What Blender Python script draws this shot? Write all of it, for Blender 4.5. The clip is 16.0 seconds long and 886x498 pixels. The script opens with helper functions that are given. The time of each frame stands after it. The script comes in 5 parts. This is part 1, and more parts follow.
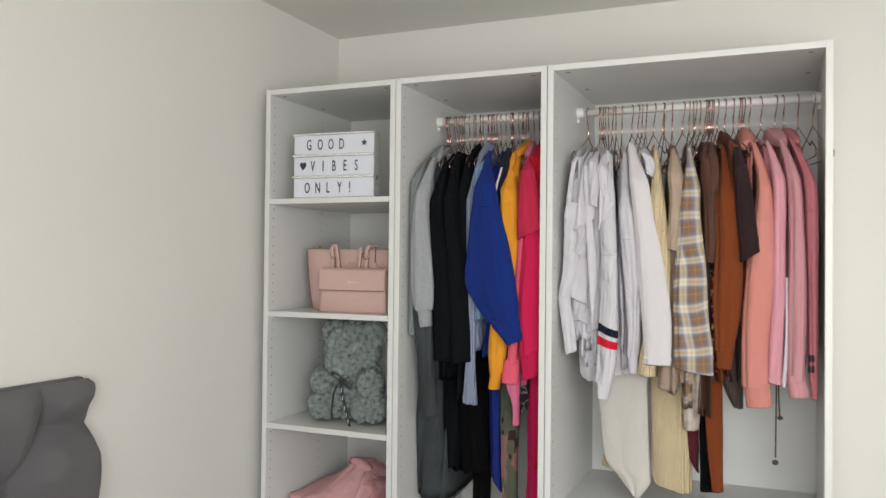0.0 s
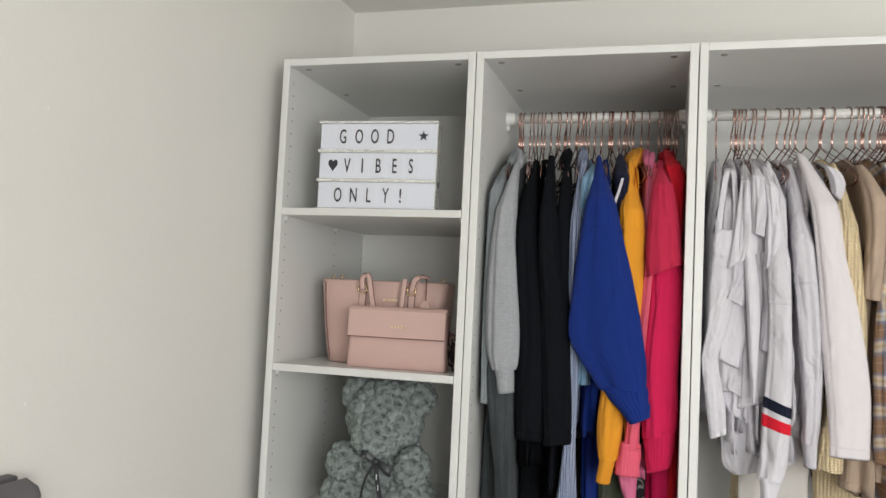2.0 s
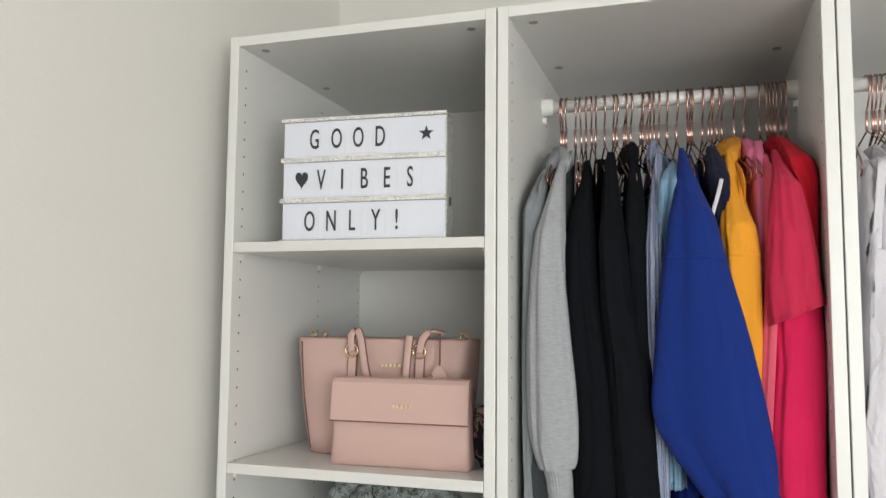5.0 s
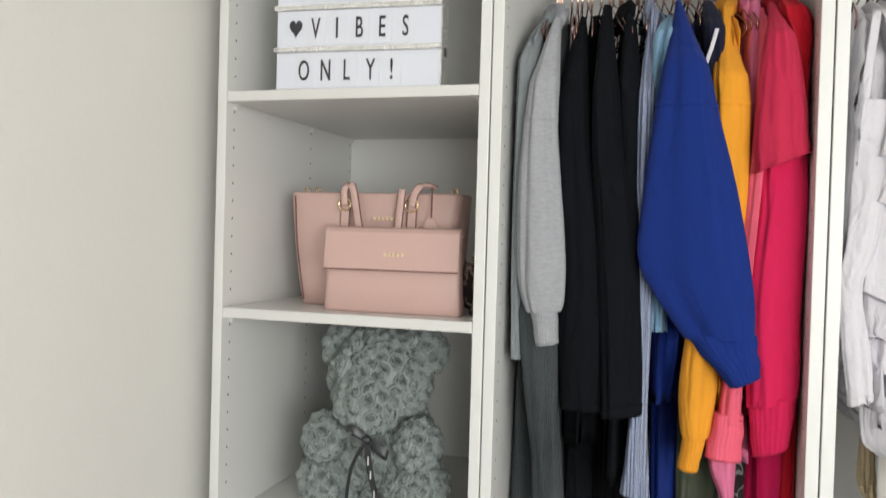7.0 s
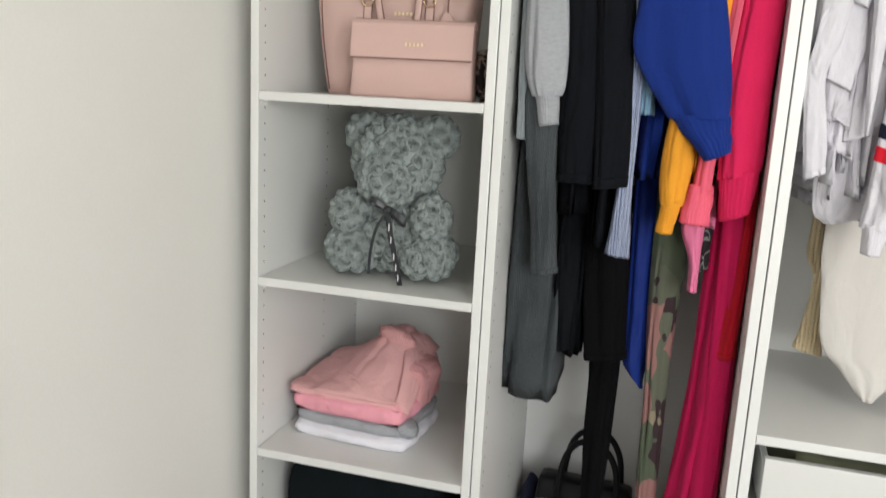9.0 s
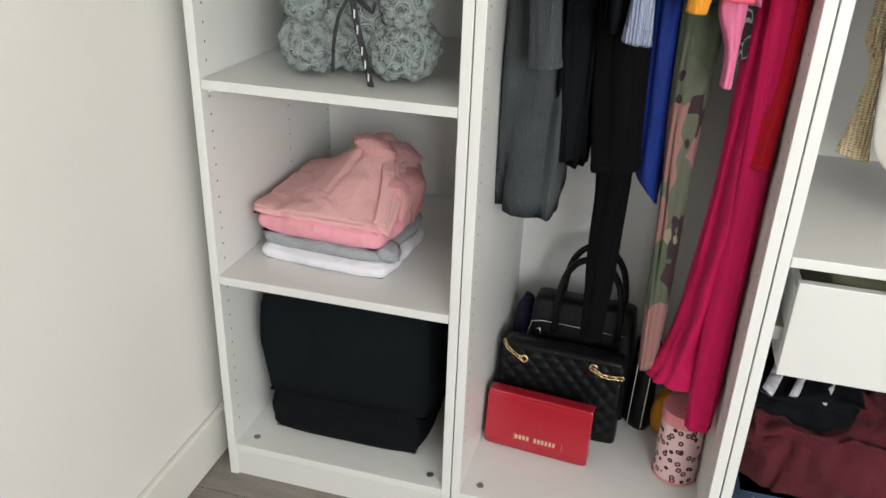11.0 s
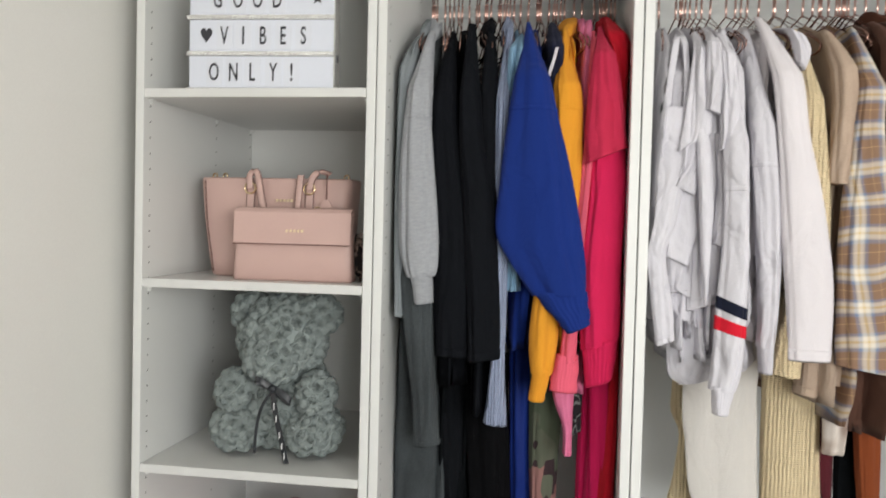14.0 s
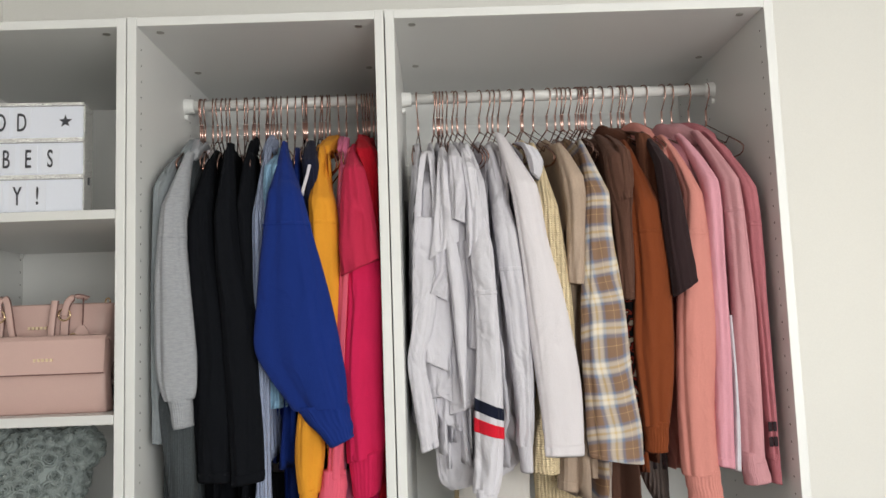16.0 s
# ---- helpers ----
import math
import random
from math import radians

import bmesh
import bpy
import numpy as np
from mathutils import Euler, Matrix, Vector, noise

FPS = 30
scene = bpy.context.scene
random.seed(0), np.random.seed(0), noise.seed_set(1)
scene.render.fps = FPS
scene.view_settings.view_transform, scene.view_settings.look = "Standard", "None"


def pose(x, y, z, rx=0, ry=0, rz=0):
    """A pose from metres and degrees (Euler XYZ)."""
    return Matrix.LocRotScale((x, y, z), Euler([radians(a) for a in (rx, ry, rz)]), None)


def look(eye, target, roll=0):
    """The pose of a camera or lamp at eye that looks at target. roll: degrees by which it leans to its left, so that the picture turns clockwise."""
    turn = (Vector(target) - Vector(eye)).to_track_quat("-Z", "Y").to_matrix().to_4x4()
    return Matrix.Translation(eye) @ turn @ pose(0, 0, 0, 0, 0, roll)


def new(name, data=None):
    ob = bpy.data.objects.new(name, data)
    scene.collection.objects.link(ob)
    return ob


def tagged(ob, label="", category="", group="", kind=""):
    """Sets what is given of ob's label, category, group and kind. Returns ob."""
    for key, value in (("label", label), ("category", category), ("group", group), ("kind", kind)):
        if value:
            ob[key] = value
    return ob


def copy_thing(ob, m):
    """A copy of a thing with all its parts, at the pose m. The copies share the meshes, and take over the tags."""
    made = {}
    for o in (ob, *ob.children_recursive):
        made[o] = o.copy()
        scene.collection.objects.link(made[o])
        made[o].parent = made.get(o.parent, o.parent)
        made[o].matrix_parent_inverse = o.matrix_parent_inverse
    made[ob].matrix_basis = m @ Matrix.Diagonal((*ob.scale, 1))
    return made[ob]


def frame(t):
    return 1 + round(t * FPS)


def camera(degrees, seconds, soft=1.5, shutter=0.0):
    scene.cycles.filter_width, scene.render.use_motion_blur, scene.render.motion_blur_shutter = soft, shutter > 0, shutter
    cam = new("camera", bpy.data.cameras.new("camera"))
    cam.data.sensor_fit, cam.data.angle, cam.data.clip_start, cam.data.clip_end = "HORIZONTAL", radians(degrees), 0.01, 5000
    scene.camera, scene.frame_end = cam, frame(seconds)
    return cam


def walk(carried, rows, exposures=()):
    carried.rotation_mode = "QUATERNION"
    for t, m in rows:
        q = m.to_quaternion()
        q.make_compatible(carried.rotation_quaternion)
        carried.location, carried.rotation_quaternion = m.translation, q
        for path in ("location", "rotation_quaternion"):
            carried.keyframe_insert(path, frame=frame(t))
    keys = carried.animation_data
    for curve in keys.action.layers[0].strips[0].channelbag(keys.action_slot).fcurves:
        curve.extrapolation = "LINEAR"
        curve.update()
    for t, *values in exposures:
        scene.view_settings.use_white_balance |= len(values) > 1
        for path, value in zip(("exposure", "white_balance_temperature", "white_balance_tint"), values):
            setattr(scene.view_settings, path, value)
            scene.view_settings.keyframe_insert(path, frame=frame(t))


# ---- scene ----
cam = camera(58.2, 16.0, shutter=0.3)
PATH = [
    (0, (1.644, -2.275, 1.435), (0.857, -0.436, 1.464), 0.6),
    (0.5, (1.38, -2.164, 1.432), (0.683, -0.291, 1.502), 1.6),
    (1, (1.137, -2.031, 1.433), (0.488, -0.143, 1.559), 1.3),
    (1.5, (0.979, -1.917, 1.442), (0.426, 0.0, 1.571), 1.7),
    (2, (0.946, -1.785, 1.434), (0.402, 0.136, 1.557), 2.7),
    (2.5, (0.805, -1.564, 1.384), (0.301, 0.364, 1.564), 0.8),
    (3, (0.688, -1.431, 1.415), (0.394, 0.537, 1.617), 0.6),
    (3.5, (0.658, -1.422, 1.456), (0.377, 0.551, 1.624), 1.2),
    (4, (0.772, -1.328, 1.494), (0.268, 0.601, 1.651), -1.1),
    (4.2, (0.827, -1.241, 1.508), (0.195, 0.648, 1.69), -0.0),
    (6.3, (0.763, -1.214, 1.508), (0.197, 0.702, 1.596), 1.2),
    (6.5, (0.785, -1.21, 1.501), (0.197, 0.702, 1.554), 0.8),
    (7, (0.802, -1.244, 1.397), (0.226, 0.67, 1.36), 1.6),
    (7.5, (0.809, -1.301, 1.345), (0.23, 0.61, 1.234), 2.4),
    (8, (0.808, -1.364, 1.335), (0.231, 0.542, 1.152), 2.7),
    (8.5, (0.81, -1.432, 1.316), (0.267, 0.476, 1.061), 3.0),
    (9, (0.82, -1.448, 1.284), (0.294, 0.44, 0.883), 3.0),
    (9.5, (0.802, -1.337, 1.258), (0.29, 0.491, 0.627), 3.2),
    (9.7, (0.783, -1.27, 1.229), (0.262, 0.53, 0.528), 3.4),
    (11.8, (0.774, -1.202, 1.22), (0.405, 0.558, 0.345), 2.2),
    (12, (0.764, -1.217, 1.244), (0.413, 0.561, 0.397), 2.3),
    (12.5, (0.798, -1.278, 1.266), (0.425, 0.57, 0.599), 2.2),
    (13, (0.806, -1.362, 1.31), (0.451, 0.553, 0.853), 2.4),
    (13.5, (0.835, -1.453, 1.318), (0.473, 0.505, 1.128), 2.6),
    (14, (0.873, -1.502, 1.38), (0.564, 0.472, 1.318), 1.4),
    (14.5, (0.959, -1.509, 1.398), (0.788, 0.483, 1.412), 0.25),
    (15, (1.026, -1.515, 1.408), (0.944, 0.482, 1.483), -0.7),
    (15.5, (1.075, -1.511, 1.412), (1.046, 0.483, 1.548), -1.0),
    (16, (1.085, -1.497, 1.39), (1.104, 0.492, 1.593), -2.0),
]
EXPOSURES = [(0, 0.04), (0.5, 0.10), (2, 0.16), (4, 0.31), (6.5, 0.38), (7.5, 0.43), (9, 0.44), (11.8, 0.58), (12.5, 0.54), (13.5, 0.39), (14.5, 0.28), (16, 0.14)]
walk(cam, [(t, look(eye, target, roll)) for t, eye, target, roll in PATH], EXPOSURES)

# ---- light ----
world = bpy.data.worlds.new("world")
scene.world = world
world.use_nodes = True
wn = world.node_tree.nodes
sky = wn.new("ShaderNodeTexSky")
sky.sky_type, sky.sun_disc = "NISHITA", False
sky.sun_elevation, sky.sun_rotation = radians(35), radians(200)
wn["Background"].inputs["Strength"].default_value = 0.12
world.node_tree.links.new(sky.outputs[0], wn["Background"].inputs[0])

WALL_L, WALL_B, CEIL = -0.060, 0.583, 2.350
WALL_R, WALL_F = 3.30, -2.90
WIN = (1.30, 3.20, 0.70, 2.10)      # x0, x1, z0, z1 of the window in the wall opposite the wardrobe


def area_lamp(name, eye, target, w, h, watts, colour):
    d = bpy.data.lights.new(name, "AREA")
    d.shape, d.size, d.size_y, d.energy, d.color = "RECTANGLE", w, h, watts, colour
    ob = new(name, d)
    ob.matrix_world = look(eye, target)
    return ob


area_lamp("window_daylight", ((WIN[0] + WIN[1]) / 2, WALL_F + 0.02, (WIN[2] + WIN[3]) / 2), ((WIN[0] + WIN[1]) / 2 - 0.5, 0, 1.35), 1.84, 1.34, 58.5, (0.985, 0.995, 0.970))


# ---- materials ----
def mat(name, colour, rough=0.6, vary=0.08, scale=6.0, bump=0.0, bscale=200.0, metal=0.0, sheen=0.0, spec=0.5, stretch=(1, 1, 1), coat=0.0, weave=0.0, wscale=350.0, wrinkle=0.0, knit=0.0):
    """A procedural surface: broad and fine variation of its colour, bump grain, optional weave."""
    m = bpy.data.materials.new(name)
    m.use_nodes = True
    nt = m.node_tree
    N, L = nt.nodes, nt.links
    b = N["Principled BSDF"]
    b.inputs["Roughness"].default_value = rough
    b.inputs["Metallic"].default_value = metal
    b.inputs["Specular IOR Level"].default_value = spec
    b.inputs["Sheen Weight"].default_value = sheen
    b.inputs["Sheen Roughness"].default_value = 0.6
    b.inputs["Coat Weight"].default_value = coat
    tc = N.new("ShaderNodeTexCoord")
    mp = N.new("ShaderNodeMapping")
    mp.inputs["Scale"].default_value = stretch
    L.new(tc.outputs["Object"], mp.inputs[0])
    n1 = N.new("ShaderNodeTexNoise")
    n1.inputs["Scale"].default_value, n1.inputs["Detail"].default_value = scale, 4
    L.new(mp.outputs[0], n1.inputs["Vector"])
    n2 = N.new("ShaderNodeTexNoise")
    n2.inputs["Scale"].default_value, n2.inputs["Detail"].default_value = bscale, 3
    L.new(mp.outputs[0], n2.inputs["Vector"])
    add = N.new("ShaderNodeMath")
    add.operation = "ADD"
    L.new(n1.outputs["Fac"], add.inputs[0])
    L.new(n2.outputs["Fac"], add.inputs[1])
    rmp = N.new("ShaderNodeMapRange")
    rmp.inputs["From Min"].default_value, rmp.inputs["From Max"].default_value = 0.6, 1.4
    rmp.inputs["To Min"].default_value, rmp.inputs["To Max"].default_value = 1 - vary, 1 + vary
    L.new(add.outputs[0], rmp.inputs["Value"])
    mul = N.new("ShaderNodeVectorMath")
    mul.operation = "SCALE"
    mul.inputs[0].default_value = colour
    L.new(rmp.outputs[0], mul.inputs["Scale"])
    L.new(mul.outputs[0], b.inputs["Base Color"])
    height = n2.outputs["Fac"]
    if weave:
        wv = N.new("ShaderNodeTexWave")
        wv.inputs["Scale"].default_value, wv.inputs["Distortion"].default_value = wscale, 1.5
        wv.bands_direction = "X"
        L.new(tc.outputs["Object"], wv.inputs["Vector"])
        mx = N.new("ShaderNodeMath")
        mx.operation = "MULTIPLY_ADD"
        mx.inputs[1].default_value = weave
        L.new(wv.outputs["Fac"], mx.inputs[0])
        if knit:
            wz = N.new("ShaderNodeTexWave")
            wz.inputs["Scale"].default_value, wz.inputs["Distortion"].default_value = knit, 2.0
            wz.bands_direction = "Z"
            L.new(tc.outputs["Object"], wz.inputs["Vector"])
            stitch = N.new("ShaderNodeMath")
            stitch.operation = "MULTIPLY"
            L.new(wv.outputs["Fac"], stitch.inputs[0])
            L.new(wz.outputs["Fac"], stitch.inputs[1])
            L.new(stitch.outputs[0], mx.inputs[0])
        L.new(n2.outputs["Fac"], mx.inputs[2])
        height = mx.outputs[0]
    if bump or weave:
        bp = N.new("ShaderNodeBump")
        bp.inputs["Strength"].default_value, bp.inputs["Distance"].default_value = bump, 0.0035 if knit else 0.002
        L.new(height, bp.inputs["Height"])
        L.new(bp.outputs[0], b.inputs["Normal"])
        if wrinkle:
            n3 = N.new("ShaderNodeTexNoise")
            n3.inputs["Scale"].default_value, n3.inputs["Detail"].default_value, n3.inputs["Distortion"].default_value = 13.0, 2.5, 0.8
            mp3 = N.new("ShaderNodeMapping")
            mp3.inputs["Scale"].default_value = (1.6, 1.6, 0.75)
            mp3.inputs["Rotation"].default_value = (0.3, 0.35, 0.0)
            L.new(tc.outputs["Object"], mp3.inputs[0])
            L.new(mp3.outputs[0], n3.inputs["Vector"])
            b3 = N.new("ShaderNodeBump")
            b3.inputs["Strength"].default_value, b3.inputs["Distance"].default_value = wrinkle, 0.02
            L.new(n3.outputs["Fac"], b3.inputs["Height"])
            L.new(b3.outputs[0], bp.inputs["Normal"])
    return m


def cloth(name, colour, rough=0.92, vary=0.12, bump=0.35, sheen=0.03, wrinkle=0.36, **k):
    return mat(name, tuple(c * 0.87 for c in colour), rough, vary, 9.0, bump, 420.0, 0.0, sheen, 0.12, wrinkle=wrinkle, **k)


M_WALL = mat("painted_wall", (0.80, 0.785, 0.75), 0.75, 0.025, 1.6, 0.12, 260.0, spec=0.3)
M_CEIL = mat("ceiling_paint", (0.80, 0.79, 0.755), 0.85, 0.02, 2.0, 0.15, 180.0, spec=0.2)
M_WHITE = mat("white_melamine", (0.755, 0.755, 0.74), 0.38, 0.02, 3.0, 0.03, 500.0)
M_EDGE = mat("white_edge_band", (0.72, 0.717, 0.70), 0.32, 0.02, 5.0, 0.02, 500.0)
M_BACK = mat("white_back_board", (0.79, 0.79, 0.775), 0.5, 0.02, 3.0, 0.03, 400.0)
# dark colour standing in for the shade inside holes and the coin slot
M_HOLE_SHADE = mat("painted_hole_shade", (0.16, 0.155, 0.145), 0.9, 0.1)
M_CAM = mat("cam_lock_metal", (0.42, 0.40, 0.37), 0.4, 0.1, metal=0.9)
M_PLASTIC = mat("white_plastic", (0.78, 0.78, 0.76), 0.35, 0.02)
M_SKIRT = mat("skirting_gloss_paint", (0.78, 0.77, 0.72), 0.35, 0.02, 5.0, 0.04, 120.0)
M_FLOOR = mat("grey_wood_laminate", (0.23, 0.205, 0.185), 0.45, 0.30, 5.0, 0.1, 60.0, stretch=(1, 7, 1))
M_FABRIC = cloth("grey_velvet_upholstery", (0.145, 0.139, 0.146), sheen=0.12, wrinkle=0.06, vary=0.08)
M_RAIL = mat("white_steel_rail", (0.78, 0.77, 0.75), 0.28, 0.02)
M_GLASS_FRAME = mat("white_window_frame", (0.8, 0.8, 0.79), 0.4, 0.02)


# ---- helpers of this scene ----
def part(name, bm, material, parent=None, label="", smooth=False):
    me = bpy.data.meshes.new(name)
    if smooth:
        for f in bm.faces:
            f.smooth = True
    bm.normal_update()
    bm.to_mesh(me)
    bm.free()
    me.materials.append(material)
    ob = new(name, me)
    if parent:
        ob.parent = parent
    if label:
        ob["label"] = label
    return ob


def thing(name, label, category, group="", kind=""):
    return tagged(new(name), label, category, group, kind)


def box(bm, x0, x1, y0, y1, z0, z1, bevel=0.0, m=None, seg=2):
    r = bmesh.ops.create_cube(bm, size=1)
    vs = r["verts"]
    for v in vs:
        v.co = Vector((x0 + (v.co.x + 0.5) * (x1 - x0), y0 + (v.co.y + 0.5) * (y1 - y0), z0 + (v.co.z + 0.5) * (z1 - z0)))
    if m is not None:
        for v in vs:
            v.co = m @ v.co
    if bevel:
        es = {e for v in vs for e in v.link_edges}
        bmesh.ops.bevel(bm, geom=list(es), offset=bevel, segments=seg, affect="EDGES", profile=0.5)
    return bm


def boxed(*a, **k):
    return box(bmesh.new(), *a, **k)


def tube(bm, pts, r, n=8, closed=False):
    """A round wire through pts."""
    pts = [Vector(p) for p in pts]
    k = len(pts)
    rings = []
    up = Vector((0.13, 0.97, 0.2))
    for i, p in enumerate(pts):
        a, b = (pts[i - 1], pts[(i + 1) % k]) if closed else (pts[max(i - 1, 0)], pts[min(i + 1, k - 1)])
        d = (b - a).normalized()
        s = d.cross(up)
        s = s.normalized() if s.length > 1e-4 else d.orthogonal().normalized()
        w = d.cross(s)
        rr = r[i] if isinstance(r, (list, tuple)) else r
        rings.append([bm.verts.new(p + (s * math.cos(t) + w * math.sin(t)) * rr) for t in [2 * math.pi * q / n for q in range(n)]])
    for i in range(k if closed else k - 1):
        A, B = rings[i], rings[(i + 1) % k]
        for q in range(n):
            bm.faces.new((A[q], A[(q + 1) % n], B[(q + 1) % n], B[q]))
    if not closed:
        bm.faces.new(rings[0][::-1])
        bm.faces.new(rings[-1])
    return bm


def cyl(bm, a, b, r0, r1=None, n=20):
    return tube(bm, [a, b], [r0, r0 if r1 is None else r1], n)


def spline(pts, rows):
    """Catmull-Rom through tuples, resampled to rows."""
    P = [np.array(p, float) for p in pts]
    if len(P) == 2:
        return [P[0] + (P[1] - P[0]) * i / (rows - 1) for i in range(rows)]
    out = []
    for i in range(rows):
        u = i / (rows - 1) * (len(P) - 1)
        k = min(int(u), len(P) - 2)
        f = u - k
        p0, p1, p2, p3 = P[max(k - 1, 0)], P[k], P[k + 1], P[min(k + 2, len(P) - 1)]
        out.append(0.5 * (2 * p1 + (p2 - p0) * f + (2 * p0 - 5 * p1 + 4 * p2 - p3) * f * f + (3 * p1 - p0 - 3 * p2 + p3) * f ** 3))
    return out


# ---- the room ----
def wall(name, bm, material=None):
    ob = part(name, bm, material or M_WALL)
    return tagged(ob, "", "wall", "", "structure")


T = 0.12
tagged(wall("wall_west", boxed(WALL_L - T, WALL_L, WALL_F - T, WALL_B + T, -0.1, CEIL)), "plain cream-white painted plaster wall with small marks")
tagged(wall("wall_north", boxed(WALL_L, WALL_R, WALL_B, WALL_B + T, -0.1, CEIL)), "plain cream-white painted wall behind the wardrobe")
tagged(wall("wall_east", boxed(WALL_R, WALL_R + T, WALL_F - T, WALL_B + T, -0.1, CEIL)), "plain cream-white painted wall")
bm = bmesh.new()
box(bm, WALL_L, WIN[0], WALL_F - T, WALL_F, -0.1, CEIL)
box(bm, WIN[1], WALL_R, WALL_F - T, WALL_F, -0.1, CEIL)
box(bm, WIN[0], WIN[1], WALL_F - T, WALL_F, -0.1, WIN[2])
box(bm, WIN[0], WIN[1], WALL_F - T, WALL_F, WIN[3], CEIL)
tagged(wall("wall_south", bm), "plain cream-white painted wall with a window opening")
tagged(part("ceiling", boxed(WALL_L - T, WALL_R + T, WALL_F - T, WALL_B + T, CEIL, CEIL + 0.1), M_CEIL), "plain off-white painted ceiling", "ceiling", "", "structure")
floor = tagged(part("floor", boxed(WALL_L - T, WALL_R + T, WALL_F - T, WALL_B + T, -0.12, -0.004), mat("floor_joint_dark", (0.06, 0.055, 0.05), 0.8)), "grey-brown wood laminate floor", "floor", "", "structure")
win = thing("window_1", "white framed window letting in daylight", "window", "", "structure")
for nm, b in (("window_frame", (WIN[0], WIN[0] + 0.06, WIN[2], WIN[3])), ("window_frame", (WIN[1] - 0.06, WIN[1], WIN[2], WIN[3])), ("window_frame", (WIN[0] + 0.06, WIN[1] - 0.06, WIN[2], WIN[2] + 0.06)),
              ("window_frame", (WIN[0] + 0.06, WIN[1] - 0.06, WIN[3] - 0.06, WIN[3])), ("mullion", ((WIN[0] + WIN[1]) / 2 - 0.03, (WIN[0] + WIN[1]) / 2 + 0.03, WIN[2] + 0.06, WIN[3] - 0.06))):
    part(nm, boxed(b[0], b[1], WALL_F - 0.10, WALL_F - 0.04, b[2], b[3], bevel=0.004), M_GLASS_FRAME, win)


def skirting(name, x0, x1, y0, y1):
    tagged(part(name, boxed(x0, x1, y0, y1, 0.0, 0.118, bevel=0.005), M_SKIRT), "white painted skirting board with rounded top edge", "skirting", "", "structure")


skirting("baseboard_west", WALL_L, WALL_L + 0.016, WALL_F, WALL_B)
skirting("baseboard_north", 1.79, WALL_R, WALL_B - 0.016, WALL_B)

# ---- wardrobe frames ----
H, PT = 2.016, 0.018
DEPTH = 0.575
SHELVES = (1.640, 1.256, 0.875, 0.491)
FLOOR_Z = 0.083
DECK_Z = 0.699
RAIL_Y, RAIL_Z = 0.302, 1.924


def discs(bm, pts, r, axis, n=8):
    """Small flat discs, facing along axis."""
    for p in pts:
        m = Matrix.Translation(p) @ Vector((0, 0, 1)).rotation_difference(Vector(axis)).to_matrix().to_4x4()
        bmesh.ops.create_circle(bm, cap_ends=True, radius=r, segments=n, matrix=m)
    return bm


def wardrobe(x0, x1, label):
    w = thing("wardrobe_frame", label, "wardrobe", "open wardrobe frames in a row")
    g = 0.0012
    a, b = x0 + g, x1 - g
    part("side_panel", boxed(a, a + PT, 0, DEPTH, 0, H, bevel=0.0012), M_WHITE, w)
    part("side_panel", boxed(b - PT, b, 0, DEPTH, 0, H, bevel=0.0012), M_WHITE, w)
    part("top_panel", boxed(a + PT, b - PT, 0.001, DEPTH - 0.01, H - PT, H - 0.0005, bevel=0.001), M_WHITE, w)
    part("bottom_panel", boxed(a + PT, b - PT, 0.001, DEPTH - 0.01, FLOOR_Z - PT, FLOOR_Z, bevel=0.001), M_WHITE, w)
    part("plinth", boxed(a + PT, b - PT, 0.006, 0.022, 0.0, FLOOR_Z - PT), M_EDGE, w)
    part("back_panel", boxed(a + PT, b - PT, DEPTH - 0.016, DEPTH - 0.010, FLOOR_Z, H - PT), M_BACK, w)
    # pin holes are not cut: flat dark discs paint the shade inside them
    for xs, ax in ((a + PT + 0.0004, (1, 0, 0)), (b - PT - 0.0004, (-1, 0, 0))):
        pts = [(xs, y, z) for y in (0.026, 0.336, 0.545) for z in np.arange(0.135, 1.96, 0.032)]
        tagged(part("pin_hole_shade", discs(bmesh.new(), pts, 0.0024, ax, 7), M_HOLE_SHADE, w), kind="stuff")
    cams = [(x, y) for x in (a + PT + 0.034, b - PT - 0.034) for y in (0.036, 0.286)]
    for x, y in cams:
        part("cam_lock", cyl(bmesh.new(), (x, y, H - PT - 0.0012), (x, y, H - PT + 0.003), 0.0075, n=14), M_CAM, w)
        part("cam_lock", cyl(bmesh.new(), (x, y, FLOOR_Z - 0.003), (x, y, FLOOR_Z + 0.0012), 0.0075, n=14), M_CAM, w)
    return w


def shelf(w, x0, x1, z):
    a, b = x0 + PT + 0.002, x1 - PT - 0.002
    part("shelf", boxed(a, b, 0.0, DEPTH - 0.018, z - PT, z, bevel=0.0012), M_EDGE, w)
    for x, s in ((a - 0.0008, 1), (b + 0.0008, -1)):
        for y in (0.026, 0.336, 0.545):
            bm = bmesh.new()
            box(bm, min(x, x + s * 0.010), max(x, x + s * 0.010), y - 0.006, y + 0.006, z - PT - 0.004, z - PT - 0.0005, 0.001)
            cyl(bm, (x, y, z - PT - 0.008), (x + s * 0.007, y, z - PT - 0.008), 0.0035, n=10)
            part("shelf_pin", bm, M_PLASTIC, w)


